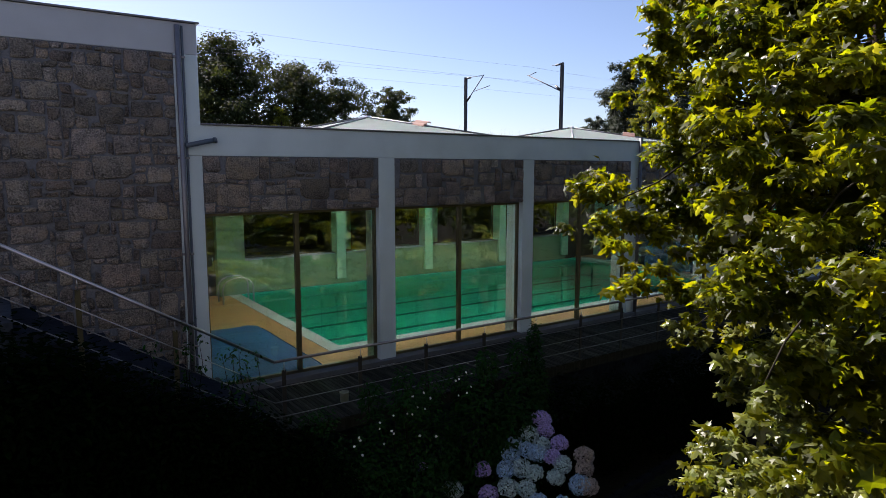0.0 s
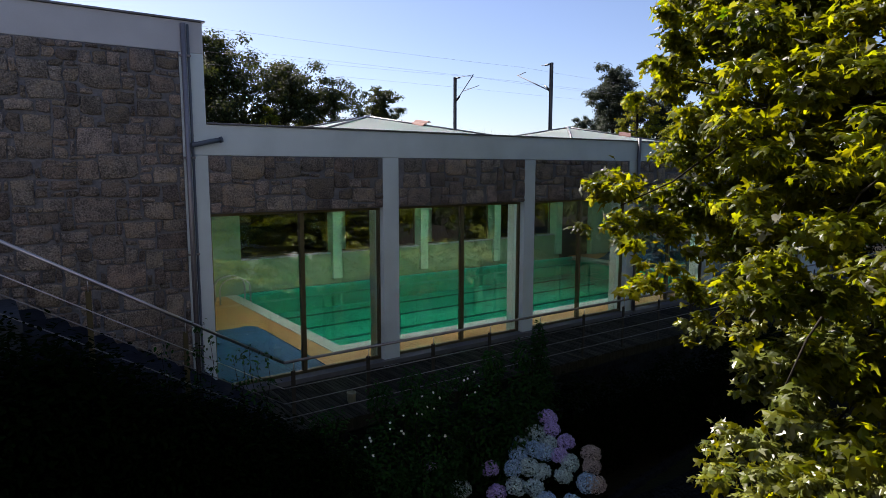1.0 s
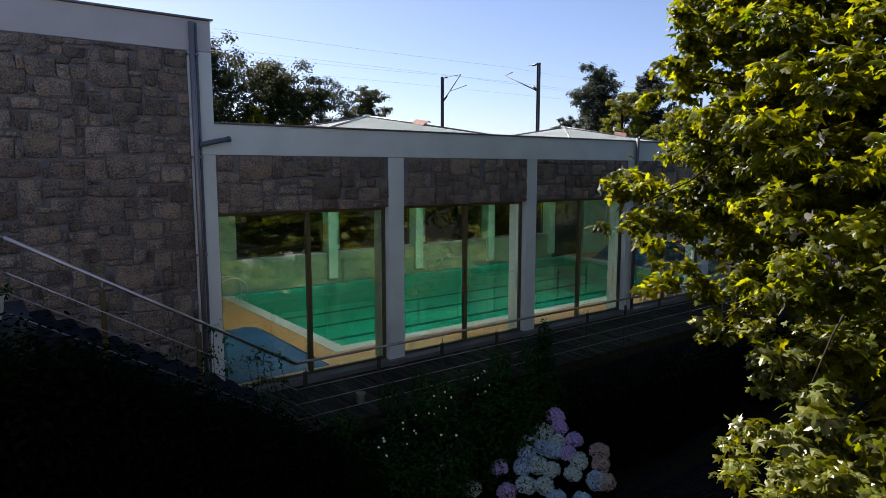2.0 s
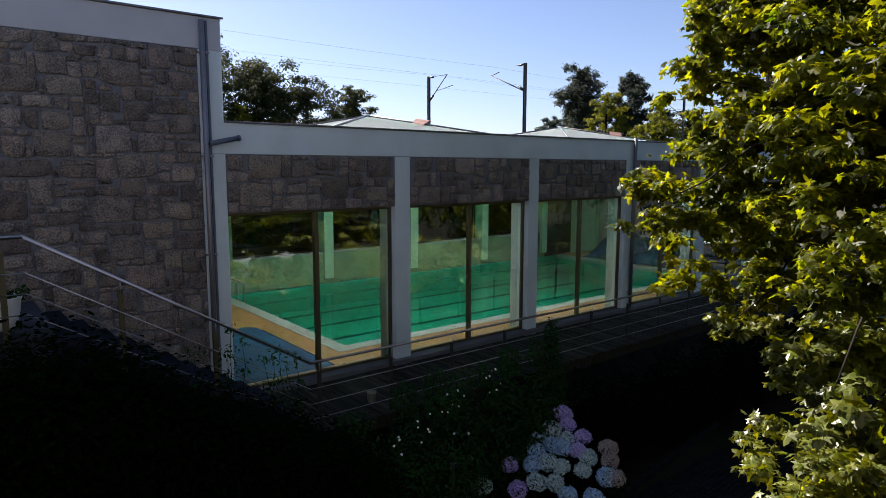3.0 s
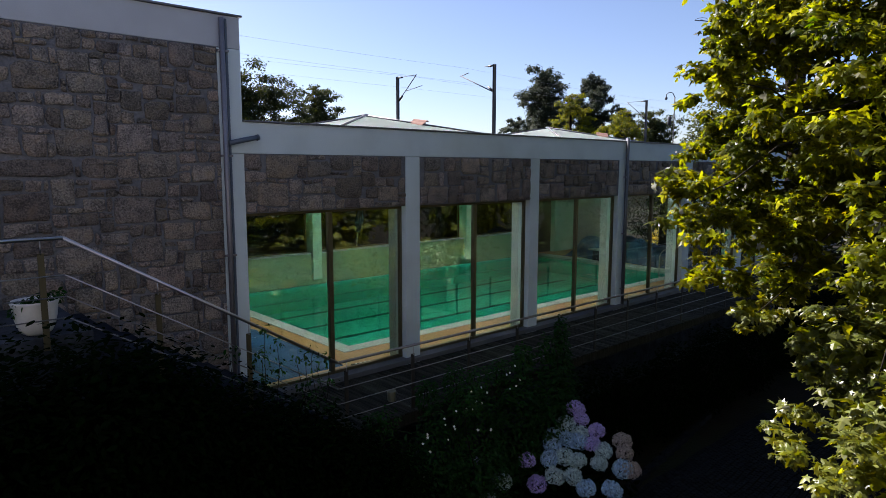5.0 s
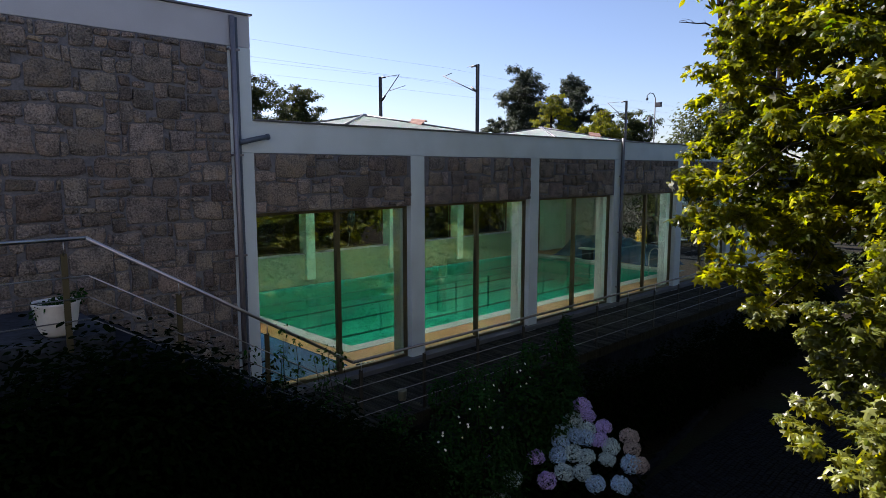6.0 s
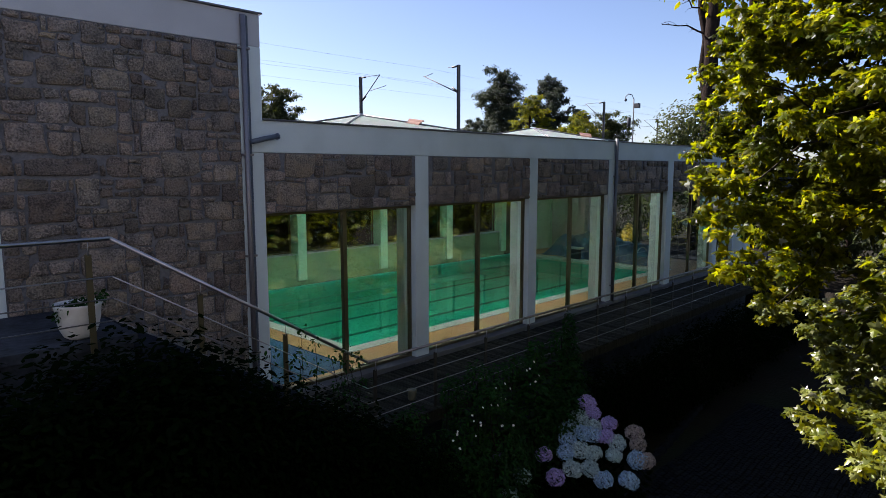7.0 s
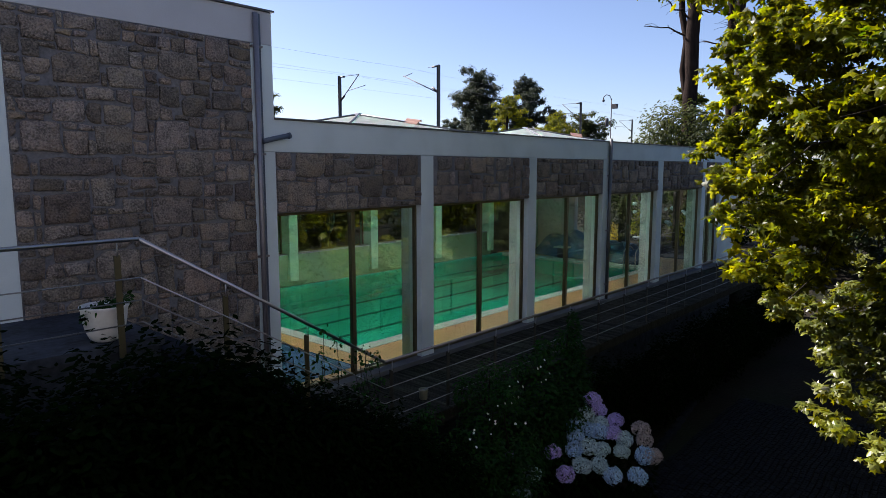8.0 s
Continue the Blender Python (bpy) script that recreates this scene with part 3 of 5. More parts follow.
# ---- rain pipes ----
dp = thing("downpipe", "grey metal downpipe beside the stone wall", "downpipe", "downpipes")
part("tube", tube(bmesh.new(), [(0.20, -0.055, 0.0), (0.20, -0.055, 5.9)], 0.04, 12), PIPE, dp)
part("cable_duct", boxes((0.262, 0.295, -0.03, -0.002, 0.0, 5.9), bevel=0.004), BLUEPIPE, dp, "dark narrow duct")
for z in (0.9, 2.4, 3.9, 5.42):
    part("bracket", boxes((0.13, 0.30, -0.07, -0.002, z, z + 0.03), bevel=0.004), PIPE, dp)
dp2 = thing("downpipe", "grey metal downpipe on the facade pillar", "downpipe", "downpipes")
part("tube", tube(bmesh.new(), [(11.13, -0.06, 0.0), (11.13, -0.06, 4.52)], 0.045, 12), COPING, dp2)
for z in (0.5, 2.0, 3.5):
    part("bracket", boxes((11.06, 11.2, -0.08, -0.002, z, z + 0.03), bevel=0.004), PIPE, dp2)
sp = thing("gutter_outlet", "dark blue pipe stub at the roof edge", "pipe")
part("tube", tube(bmesh.new(), [(0.24, -0.09, 4.10), (0.5, -0.09, 4.16), (0.70, -0.09, 4.20)], 0.038, 12), BLUEPIPE, sp)
part("collar", tube(bmesh.new(), [(0.67, -0.09, 4.192), (0.71, -0.09, 4.203)], 0.046, 12), BLUEPIPE, sp)


# ---- plants ----
HALF = [(0.10, -0.05), (0.36, -0.16), (0.25, 0.06), (0.58, 0.28), (0.27, 0.30), (0.20, 0.36), (0.20, 0.60)]
PLANE = [(0, 0)] + HALF + [(0, 0.84)] + [(-x, y) for x, y in HALF[::-1]]
OVAL = [(0, 0), (0.2, 0.22), (0.22, 0.5), (0, 0.9), (-0.22, 0.5), (-0.2, 0.22)]


def leaf_shape(outline, s, droop, curl):
    """A leaf as a fan about a point on its midrib, with folded sides and a hanging tip."""
    pts = [(x * s, y * s, -droop * s * y * y - curl * s * abs(x)) for x, y in outline]
    return [(0, 0.28 * s, 0.02 * s)] + pts


def crown(name, parent, material, clumps, n, size, outline, seed, up=0.6, shell=0.55, kind="stuff", spread=0.35, label="", loose=0.16):
    """Many leaves through a set of ellipsoid clumps (x, y, z, rx, ry, rz); shell: how far they keep to the outside."""
    g = np.random.default_rng(seed)
    vol = np.array([c[3] * c[4] + c[4] * c[5] + c[3] * c[5] for c in clumps])
    pick = g.choice(len(clumps), n, p=vol / vol.sum())
    cl = np.array(clumps, float)[pick]
    d = g.normal(size=(n, 3))
    d /= np.linalg.norm(d, axis=1)[:, None]
    rad = (shell + (1 - shell) * g.random(n)) * (1 + loose * np.clip(g.normal(size=n), -2, 2))
    pos = cl[:, :3] + d * cl[:, 3:] * rad[:, None]
    nrm = d * 0.5 + np.array([0, 0, up]) + g.normal(size=(n, 3)) * spread
    nrm /= np.linalg.norm(nrm, axis=1)[:, None]
    tip = d + np.array([0, 0, -0.35]) + g.normal(size=(n, 3)) * 0.6
    tip -= nrm * (tip * nrm).sum(1)[:, None]
    tip /= np.linalg.norm(tip, axis=1)[:, None] + 1e-9
    side = np.cross(tip, nrm)
    shape = np.array(leaf_shape(outline, 1.0, 0.25, 0.25))
    sc = size * (0.65 + 0.7 * g.random(n))
    v = pos[:, None] + sc[:, None, None] * (shape[None, :, :1] * side[:, None] + shape[None, :, 1:2] * tip[:, None] + shape[None, :, 2:] * nrm[:, None])
    m = len(shape)
    tri = np.array([(0, k, k % (m - 1) + 1) for k in range(1, m)])
    faces = (tri[None] + (np.arange(n) * m)[:, None, None]).reshape(-1, 3)
    me = bpy.data.meshes.new(name)
    me.from_pydata(v.reshape(-1, 3), [], faces)
    ob = part_mesh(name, me, material, parent, label)
    return tagged(ob, kind=kind)


def limb(bm, a, b, r0, r1, seed, wob=0.12, n=7, steps=7):
    r = rng(seed)
    a, b = Vector(a), Vector(b)
    ln = (b - a).length
    pts = []
    for k in range(steps + 1):
        t = k / steps
        off = Vector((r.uniform(-1, 1), r.uniform(-1, 1), r.uniform(-0.5, 0.5))) * wob * ln * 0.35 * math.sin(math.pi * t)
        pts.append(a.lerp(b, t) + off + Vector((0, 0, 0.06 * ln * math.sin(math.pi * t))))
    tube(bm, pts, r0, n, r1)
    return pts


def tree(name, label, category, foot, trunk_top, r0, clumps, n, size, outline, leaf, bark, seed, group="", limbs=None, **kw):
    t = thing(name, label, category, group)
    bm = bmesh.new()
    limb(bm, foot, trunk_top, r0, r0 * 0.55, seed, 0.04, 10)
    for k, c in enumerate(limbs or clumps):
        base = Vector(foot).lerp(Vector(trunk_top), 0.55 + 0.45 * rng(seed * 31 + k).random())
        limb(bm, base, c[:3], r0 * 0.15, r0 * 0.03, seed * 57 + k, 0.2)
    part("trunk", bm, bark, t)
    crown("crown", t, leaf, clumps, n, size, outline, seed, **kw)
    return t


PLANE_CLUMPS = [
    (3.3, -5.75, 3.35, 0.45, 0.45, 0.35), (4.0, -6.0, 3.1, 0.7, 0.6, 0.5), (4.05, -5.7, 2.5, 0.3, 0.25, 0.2),
    (5.0, -6.0, 2.9, 0.8, 0.7, 0.8), (4.9, -6.5, 3.8, 0.75, 0.7, 0.7), (3.0, -7.9, 4.1, 0.7, 0.7, 0.6),
    (3.0, -8.1, 3.3, 0.7, 0.7, 0.7), (5.9, -6.1, 4.9, 0.8, 0.7, 0.7), (5.6, -5.6, 4.4, 0.9, 0.7, 0.8),
    (5.6, -5.9, 5.8, 0.9, 0.7, 0.7), (4.2, -7.8, 5.4, 1.0, 0.9, 0.8), (4.0, -7.5, 2.2, 0.45, 0.4, 0.3), (2.75, -7.85, 1.85, 0.5, 0.45, 0.3),
    (3.85, -6.85, 0.8, 0.45, 0.4, 0.22), (3.1, -7.6, 0.75, 0.5, 0.45, 0.3),
    (4.3, -7.5, 0.8, 0.6, 0.5, 0.3), (3.0, -8.2, 1.3, 0.7, 0.6, 0.4), (3.2, -8.0, 0.5, 0.7, 0.5, 0.4),
    (3.7, -6.7, 4.3, 0.45, 0.4, 0.3), (5.4, -6.2, 5.5, 0.6, 0.6, 0.5), (4.95, -5.8, 5.5, 0.5, 0.5, 0.4), (4.2, -7.2, 1.5, 0.6, 0.5, 0.45), (4.8, -7.3, 0.95, 0.5, 0.4, 0.3), (5.4, -6.9, 1.3, 0.6, 0.5, 0.4), (4.6, -6.0, 1.8, 0.3, 0.25, 0.13),
    (5.3, -5.2, 5.5, 0.5, 0.4, 0.4), (5.9, -4.9, 4.5, 0.62, 0.5, 0.55), (6.2, -5.0, 3.6, 0.6, 0.6, 0.7),
    (6.2, -5.7, 1.7, 0.42, 0.38, 0.28), (6.9, -6.0, 2.2, 0.5, 0.4, 0.3), (7.4, -6.3, 1.3, 0.6, 0.45, 0.35), (5.2, -5.9, 2.0, 0.3, 0.28, 0.2),
    (6.4, -4.9, 5.1, 0.6, 0.5, 0.5), (6.4, -4.6, 4.15, 0.5, 0.5, 0.5), (6.25, -4.75, 5.8, 0.5, 0.4, 0.4), (6.6, -5.3, 6.1, 0.6, 0.5, 0.5), (4.25, -5.6, 4.85, 0.35, 0.35, 0.3), (4.35, -5.7, 5.35, 0.4, 0.35, 0.25),
]


def sprays(clumps, per, seed, flat=0.3, size=0.42):
    """Breaks each clump into flat, layered sprays with gaps between."""
    g = rng(seed)
    out = []
    for x, y, z, rx, ry, rz in clumps:
        for _ in range(per):
            a, b, c = g.gauss(0, 0.55), g.gauss(0, 0.55), g.uniform(-1, 1)
            k = g.uniform(0.7, 1.25) * size
            out.append((x + a * rx, y + b * ry, z + c * rz, rx * k, ry * k, max(0.05, rz * k * flat)))
    return out


PLANE_INNER = [(6.5, -8.2, 2.6, 1.4, 0.9, 1.3), (5.2, -8.6, 3.6, 1.7, 1.5, 1.9), (6.6, -7.6, 5.2, 1.8, 1.5, 1.6), (5.4, -8.4, 1.2, 1.5, 1.2, 0.9), (7.5, -8.6, 3.8, 2.2, 1.9, 2.6), (6.2, -8.4, 6.9, 1.9, 1.7, 1.4), (5.4, -7.8, 6.2, 1.2, 1.1, 1.0), (4.4, -8.8, 6.0, 1.2, 1.1, 1.0), (6.5, -6.6, 7.2, 1.3, 1.1, 1.1), (4.6, -9.2, 4.4, 1.2, 1.1, 1.1), (4.4, -9.3, 2.6, 1.2, 1.1, 1.0), (6.6, -6.6, 3.7, 1.4, 0.85, 1.4), (5.6, -7.3, 5.0, 1.2, 1.0, 1.0), (5.4, -7.6, 3.4, 1.1, 0.95, 1.1), (6.5, -5.5, 5.3, 0.7, 0.6, 0.6), (6.55, -5.8, 3.8, 0.8, 0.6, 0.9)]
LOW_SPRAYS = sprays([c for c in PLANE_CLUMPS if c[2] < 2.3], 7, 43, 0.4, 0.36)
UPPER_SPRAYS = sprays([c for c in PLANE_CLUMPS if c[2] >= 2.3], 14, 44, 0.46, 0.40)
SPRAYS = UPPER_SPRAYS + LOW_SPRAYS
# clumps above the view, added to keep sun off the inner crown
TOP = [(5.6 + 1.7 * (k % 4), -7.2 + 1.5 * (k // 4), 8.6 + 0.5 * (k % 3) + 0.3 * (k % 4), 1.4, 1.1, 0.8) for k in range(12)] + [(6.5 + 1.5 * k, -2.8, 8.0 + 0.1 * k, 1.2, 0.9, 0.85) for k in range(4)]
t1 = tree("plane_tree", "large plane tree with sunlit lobed green leaves", "tree", (7.2, -8.8, -2.3), (6.6, -8.0, 6.2), 0.21, UPPER_SPRAYS, 27000, 0.106, PLANE, PLANE_LEAF, PLANE_BARK, 5, limbs=PLANE_CLUMPS[::3] + PLANE_INNER + TOP[1::3], shell=0.1, up=0.65, spread=0.45)
crown("lower_crown", t1, PLANE_SUNLIT, LOW_SPRAYS, 4100, 0.115, PLANE, 14, shell=0.1, up=0.65, spread=0.45)
crown("inner_crown", t1, PLANE_LEAF, sprays(PLANE_INNER, 26, 45, 0.45, 0.36), 42000, 0.16, PLANE, 6, shell=0.1, up=0.7)
BOUGHS = [(6.0, -6.6, 0.7, 0.4, 0.4, 0.22), (6.4, -6.4, 0.8, 0.6, 0.4, 0.28), (7.4, -6.4, 0.8, 0.7, 0.5, 0.35), (8.6, -6.4, 0.8, 0.8, 0.5, 0.4), (9.8, -6.3, 1.0, 0.8, 0.6, 0.5), (11.2, -6.2, 1.2, 0.9, 0.7, 0.6), (5.2, -7.9, 0.2, 0.7, 0.5, 0.3), (4.4, -8.2, 0.1, 0.6, 0.5, 0.3)]
crown("low_bough", t1, PLANE_SUNLIT, sprays(BOUGHS, 9, 46, 0.6, 0.4), 2300, 0.13, PLANE, 9, shell=0.1, up=0.6)
LOW = [(4.8 + 0.75 * k, -7.9 + 0.35 * math.sin(2.3 * k), 0.35 + 0.45 * math.sin(1.7 * k + 1), 0.55, 0.4, 0.35) for k in range(11)]
crown("hanging_bough", t1, PLANE_SUNLIT, sprays(LOW, 8, 47, 0.6, 0.45), 6500, 0.14, PLANE, 12, shell=0.1, up=0.6)
crown("shade_crown", t1, PLANE_LEAF, TOP, 18000, 0.25, OVAL, 10, shell=0.2, up=0.7)
crown("glint_leaves", t1, PLANE_GLINT, SPRAYS, 260, 0.11, PLANE, 7, up=-0.2, spread=0.7, shell=0.9)
t2 = tree("plane_tree", "plane tree of the garden behind the first one", "tree", (14.0, -9.5, -2.2), (13.8, -9.3, 3.6), 0.22,
          [(14, -9, 5.5, 3, 2.6, 2.6), (11.5, -8.2, 4.0, 2, 1.8, 2), (15.5, -7.6, 4.2, 2.2, 1.8, 2.0), (14.0, -8.6, 2.0, 1.8, 1.4, 1.2), (13.5, -6.6, 3.4, 1.8, 1.5, 1.5), (10.4, -9.8, 3.2, 1.6, 1.4, 1.6), (11.5, -10.5, 4.5, 2.2, 1.8, 2.4), (11.0, -9.6, -0.3, 1.6, 1.0, 1.0)], 15000, 0.2, PLANE, PLANE_LEAF, PLANE_BARK, 8)

# single leaves at the branch tips
def leaf_mesh(seed):
    g = rng(seed)
    pts = leaf_shape(PLANE, 1.0, g.uniform(0.15, 0.4), g.uniform(0.1, 0.35))
    me = bpy.data.meshes.new("leaf")
    me.from_pydata(pts, [], [(0, k, k % (len(pts) - 1) + 1) for k in range(1, len(pts))])
    me.materials.append(PLANE_LEAF)
    return me


LEAVES = [leaf_mesh(k) for k in range(4)]
g = rng(77)
for k in range(280):
    x, y, z, rx, ry, rz = g.choice(SPRAYS[:14 * 4] + LOW_SPRAYS)
    ob = new("leaf", LEAVES[k % 4])
    ob.parent = t1
    ob.matrix_basis = pose(x + g.gauss(0, 0.7) * rx - 0.05, y + g.gauss(0, 0.7) * ry, z + g.gauss(0, 1.2) * rz, g.gauss(0, 28), g.gauss(0, 28), g.uniform(0, 360)) @ Matrix.Diagonal((*[g.uniform(0.11, 0.19)] * 3, 1))

# shrubs
def shrub(name, label, clumps, n, size, leaf, seed, category="shrub", outline=OVAL, **kw):
    s = thing(name, label, category)
    for k, c in enumerate(clumps):
        for q in range(2):
            rr = rng(seed * 13 + k * 7 + q)
            bm = bmesh.new()
            limb(bm, (c[0] + rr.uniform(-.2, .2), c[1] + rr.uniform(-.2, .2), ground_z(c[0], c[1]) - 0.05), (c[0] + rr.uniform(-.6, .6) * c[3], c[1] + rr.uniform(-.6, .6) * c[4], c[2] + rr.uniform(0, .6) * c[5]), 0.018, 0.005, seed + k * 3 + q, n=5, steps=4)
            part("stem", bm, BARK, s)
    crown("foliage", s, leaf, clumps, n, size, outline, seed, loose=0.07, **kw)
    return s


def heap(x, y, top, rx, ry):
    """A clump that reaches from the ground up to top."""
    lo = ground_z(x, y)
    return (x, y, (top + lo) / 2, rx, ry, (top - lo) / 2)


shrub("hedge_shrub", "dense dark green shrubs below the stair", [heap(x, -2.75 - 0.2 * (k % 2), z, 0.75, 0.65) for k, (x, z) in enumerate(((-7.0, 2.1), (-6.2, 2.2), (-5.4, 2.15), (-4.7, 2.2), (-4.0, 2.1), (-3.4, 2.15), (-2.8, 2.2), (-2.3, 2.25), (-1.8, 2.05)))], 44000, 0.105, SHRUB_SHADE, 21, shell=0.75)
shrub("hedge_shrub", "dense dark shrubs close to the landing", [heap(x, -2.24, 2.18 - max(0, x + 2.5) * 0.585 + 0.10 * smooth(-2.4, -1.6, x) + 0.10 * math.sin(5 * x), 0.55, 0.36) for x in (-7.2, -6.5, -5.8, -5.1, -4.4, -3.7, -3.0, -2.4, -1.8, -1.2, -0.6, 0.0, 0.5, 1.0)], 52000, 0.085, SHRUB_SHADE, 27, shell=0.75)
shrub("hedge_shrub", "dark leafy shrubs in front of the deck stair", [heap(x, -2.65 - 0.15 * (k % 2), z, 0.6, 0.6) for k, (x, z) in enumerate(((-1.4, 1.8), (-0.9, 1.5), (-0.4, 1.15), (0.1, 0.85), (0.6, 0.5), (1.2, 0.15)))], 26000, 0.085, SHRUB_SHADE, 23, shell=0.6)
shrub("hedge_shrub", "dark shrubs spreading down to the path", [heap(-6.0, -4.6, 1.0, 1.3, 1.0), heap(-4.4, -4.4, 0.8, 1.2, 1.0), heap(-3.0, -4.3, 0.5, 1.2, 0.9), heap(-1.6, -4.1, 0.1, 1.2, 0.9), heap(-0.2, -3.9, -0.4, 1.1, 0.8), heap(1.1, -3.7, -0.9, 1.0, 0.7)], 22000, 0.125, SHRUB_SHADE, 26, shell=0.75)
shrub("hedge_shrub", "low dark ground cover beside the path", [heap(2.1, -3.5, -1.3, 0.9, 0.7), heap(1.0, -4.9, -1.5, 1.4, 0.9), heap(2.8, -4.3, -1.75, 1.1, 0.7), heap(-1.5, -5.6, -1.0, 1.6, 1.0), heap(-3.6, -5.9, -0.6, 1.6, 1.0)], 11000, 0.11, SHRUB_SHADE, 24, shell=0.75)
rose = shrub("rose_bush", "rose bush with small white blooms by the deck", [heap(1.5, -2.45, 0.0, 0.6, 0.4), heap(2.3, -2.45, 0.45, 0.5, 0.35), heap(2.0, -2.7, -0.1, 0.7, 0.4), heap(3.1, -2.5, 0.3, 0.6, 0.4), heap(2.7, -2.9, -0.4, 0.7, 0.4), (2.85, -2.2, 0.35, 0.22, 0.16, 0.34), (3.35, -2.22, 0.25, 0.3, 0.18, 0.28), (2.25, -2.25, 0.3, 0.22, 0.16, 0.28), (1.4, -2.22, 0.1, 0.3, 0.18, 0.22), (3.9, -2.2, 0.3, 0.25, 0.16, 0.25), (2.6, -2.75, 0.25, 0.3, 0.2, 0.25)], 17000, 0.066, ROSE_LEAF, 22, shell=0.6)
shrub("climbing_shrub", "dark climbing shrub against the railing", [heap(4.2, -2.4, 0.35, 0.7, 0.4), heap(5.2, -2.4, 0.4, 0.7, 0.4), heap(5.65, -2.25, 0.85, 0.22, 0.18), heap(4.7, -2.7, -0.1, 0.6, 0.35), (4.5, -2.22, 0.4, 0.28, 0.16, 0.3), (5.2, -2.22, 0.45, 0.25, 0.16, 0.3), (5.66, -2.15, 0.65, 0.13, 0.12, 0.36)], 12000, 0.085, ROSE_LEAF, 25, shell=0.65)
# far stretch of the deck planting, darkened by the shade-coloured leaf
shrub("hedge_shrub", "dark shrubs along the outer edge of the deck", [heap(6.3, -2.45, 0.0, 0.8, 0.42), heap(7.6, -2.5, -0.2, 0.9, 0.45), heap(9.2, -2.55, -0.1, 1.1, 0.5), heap(11.2, -2.6, 0.0, 1.3, 0.55), heap(13.6, -2.6, 0.0, 1.5, 0.6), heap(16.4, -2.6, 0.0, 1.6, 0.6), heap(19.4, -2.6, 0.0, 1.8, 0.6)], 24000, 0.095, SHRUB_SHADE, 29, shell=0.65)

ROSEM = surface("white_petals", (0.72, 0.72, 0.66), (0.82, 0.82, 0.76), 10, 60, 0.6, 0.1)


def bloom(at, r, seed):
    """A small open rose: rings of cupped petals."""
    g = rng(seed)
    bm = bmesh.new()
    for ring, (n, rr, lift) in enumerate(((5, 1.0, 0.15), (5, 0.7, 0.4), (4, 0.4, 0.6))):
        for k in range(n):
            a = 2 * math.pi * k / n + ring * 0.6 + g.uniform(-0.2, 0.2)
            u, v = Vector((math.cos(a), math.sin(a), 0)), Vector((-math.sin(a), math.cos(a), 0))
            pts = [Vector((0, 0, 0)), u * 0.5 * rr + v * 0.42 * rr + Vector((0, 0, lift * 0.5)), u * rr + v * 0.25 * rr + Vector((0, 0, lift)), u * rr - v * 0.25 * rr + Vector((0, 0, lift)), u * 0.5 * rr - v * 0.42 * rr + Vector((0, 0, lift * 0.5))]
            bm.faces.new([bm.verts.new(Vector(at) + p * r) for p in pts])
    return bm


g = rng(3)
for k in range(26):
    x, z = g.choice([(2.45, 0.55), (2.5, 0.4), (2.14, 0.05), (2.65, 0.3), (1.73, -0.05), (1.9, -0.12), (2.3, 0.0), (2.8, -0.1), (1.9, -0.5), (3.4, 0.45)])
    rose_at = part("bloom", bloom((0, 0, 0), g.uniform(0.015, 0.024), k), ROSEM, rose, "white rose bloom")
    rose_at.matrix_basis = pose(x + g.gauss(0, 0.11), -2.84 + g.uniform(-0.06, 0.08), z + g.gauss(0, 0.09), g.uniform(35, 75), g.uniform(-25, 25), g.uniform(-40, 20))

# thin rose shoots that climb over the stair rail
shoots = thing("rose_shoots", "thin arching rose shoots with dark leaves", "climbing plant")
tips = []
for k in range(9):
    bm = bmesh.new()
    x = -0.7 + 0.16 * k + g.uniform(-0.1, 0.1)
    pts = limb(bm, (x + 0.2, -2.35, ground_z(x, -2.35)), (x + g.uniform(-0.25, 0.35), -2.12 + g.uniform(-0.1, 0.05), 1.75 - 0.08 * k + g.uniform(-0.25, 0.1)), 0.008, 0.003, 90 + k, 0.1, 5, 9)
    tips += pts[5:]
    part("stem", bm, BARK, shoots)
crown("leaves", shoots, ROSE_LEAF, [(*p, 0.15, 0.1, 0.15) for p in tips], 760, 0.062, OVAL, 31, shell=0.2)

# ---- hydrangea ----
HYD = surface("hydrangea_petals", (0.24, 0.40, 0.62), (0.44, 0.64, 0.80), 9, 50, 0.7, 0.3, island=0.42)
HYD_P = surface("hydrangea_lilac", (0.38, 0.30, 0.64), (0.54, 0.44, 0.78), 9, 50, 0.7, 0.3, island=0.42)
HYD_G = surface("hydrangea_pale", (0.34, 0.48, 0.50), (0.54, 0.70, 0.69), 9, 50, 0.7, 0.3, island=0.42)
HYD_B = surface("hydrangea_faded", (0.324, 0.270, 0.257), (0.459, 0.392, 0.351), 9, 50, 0.7, 0.3, island=0.42)


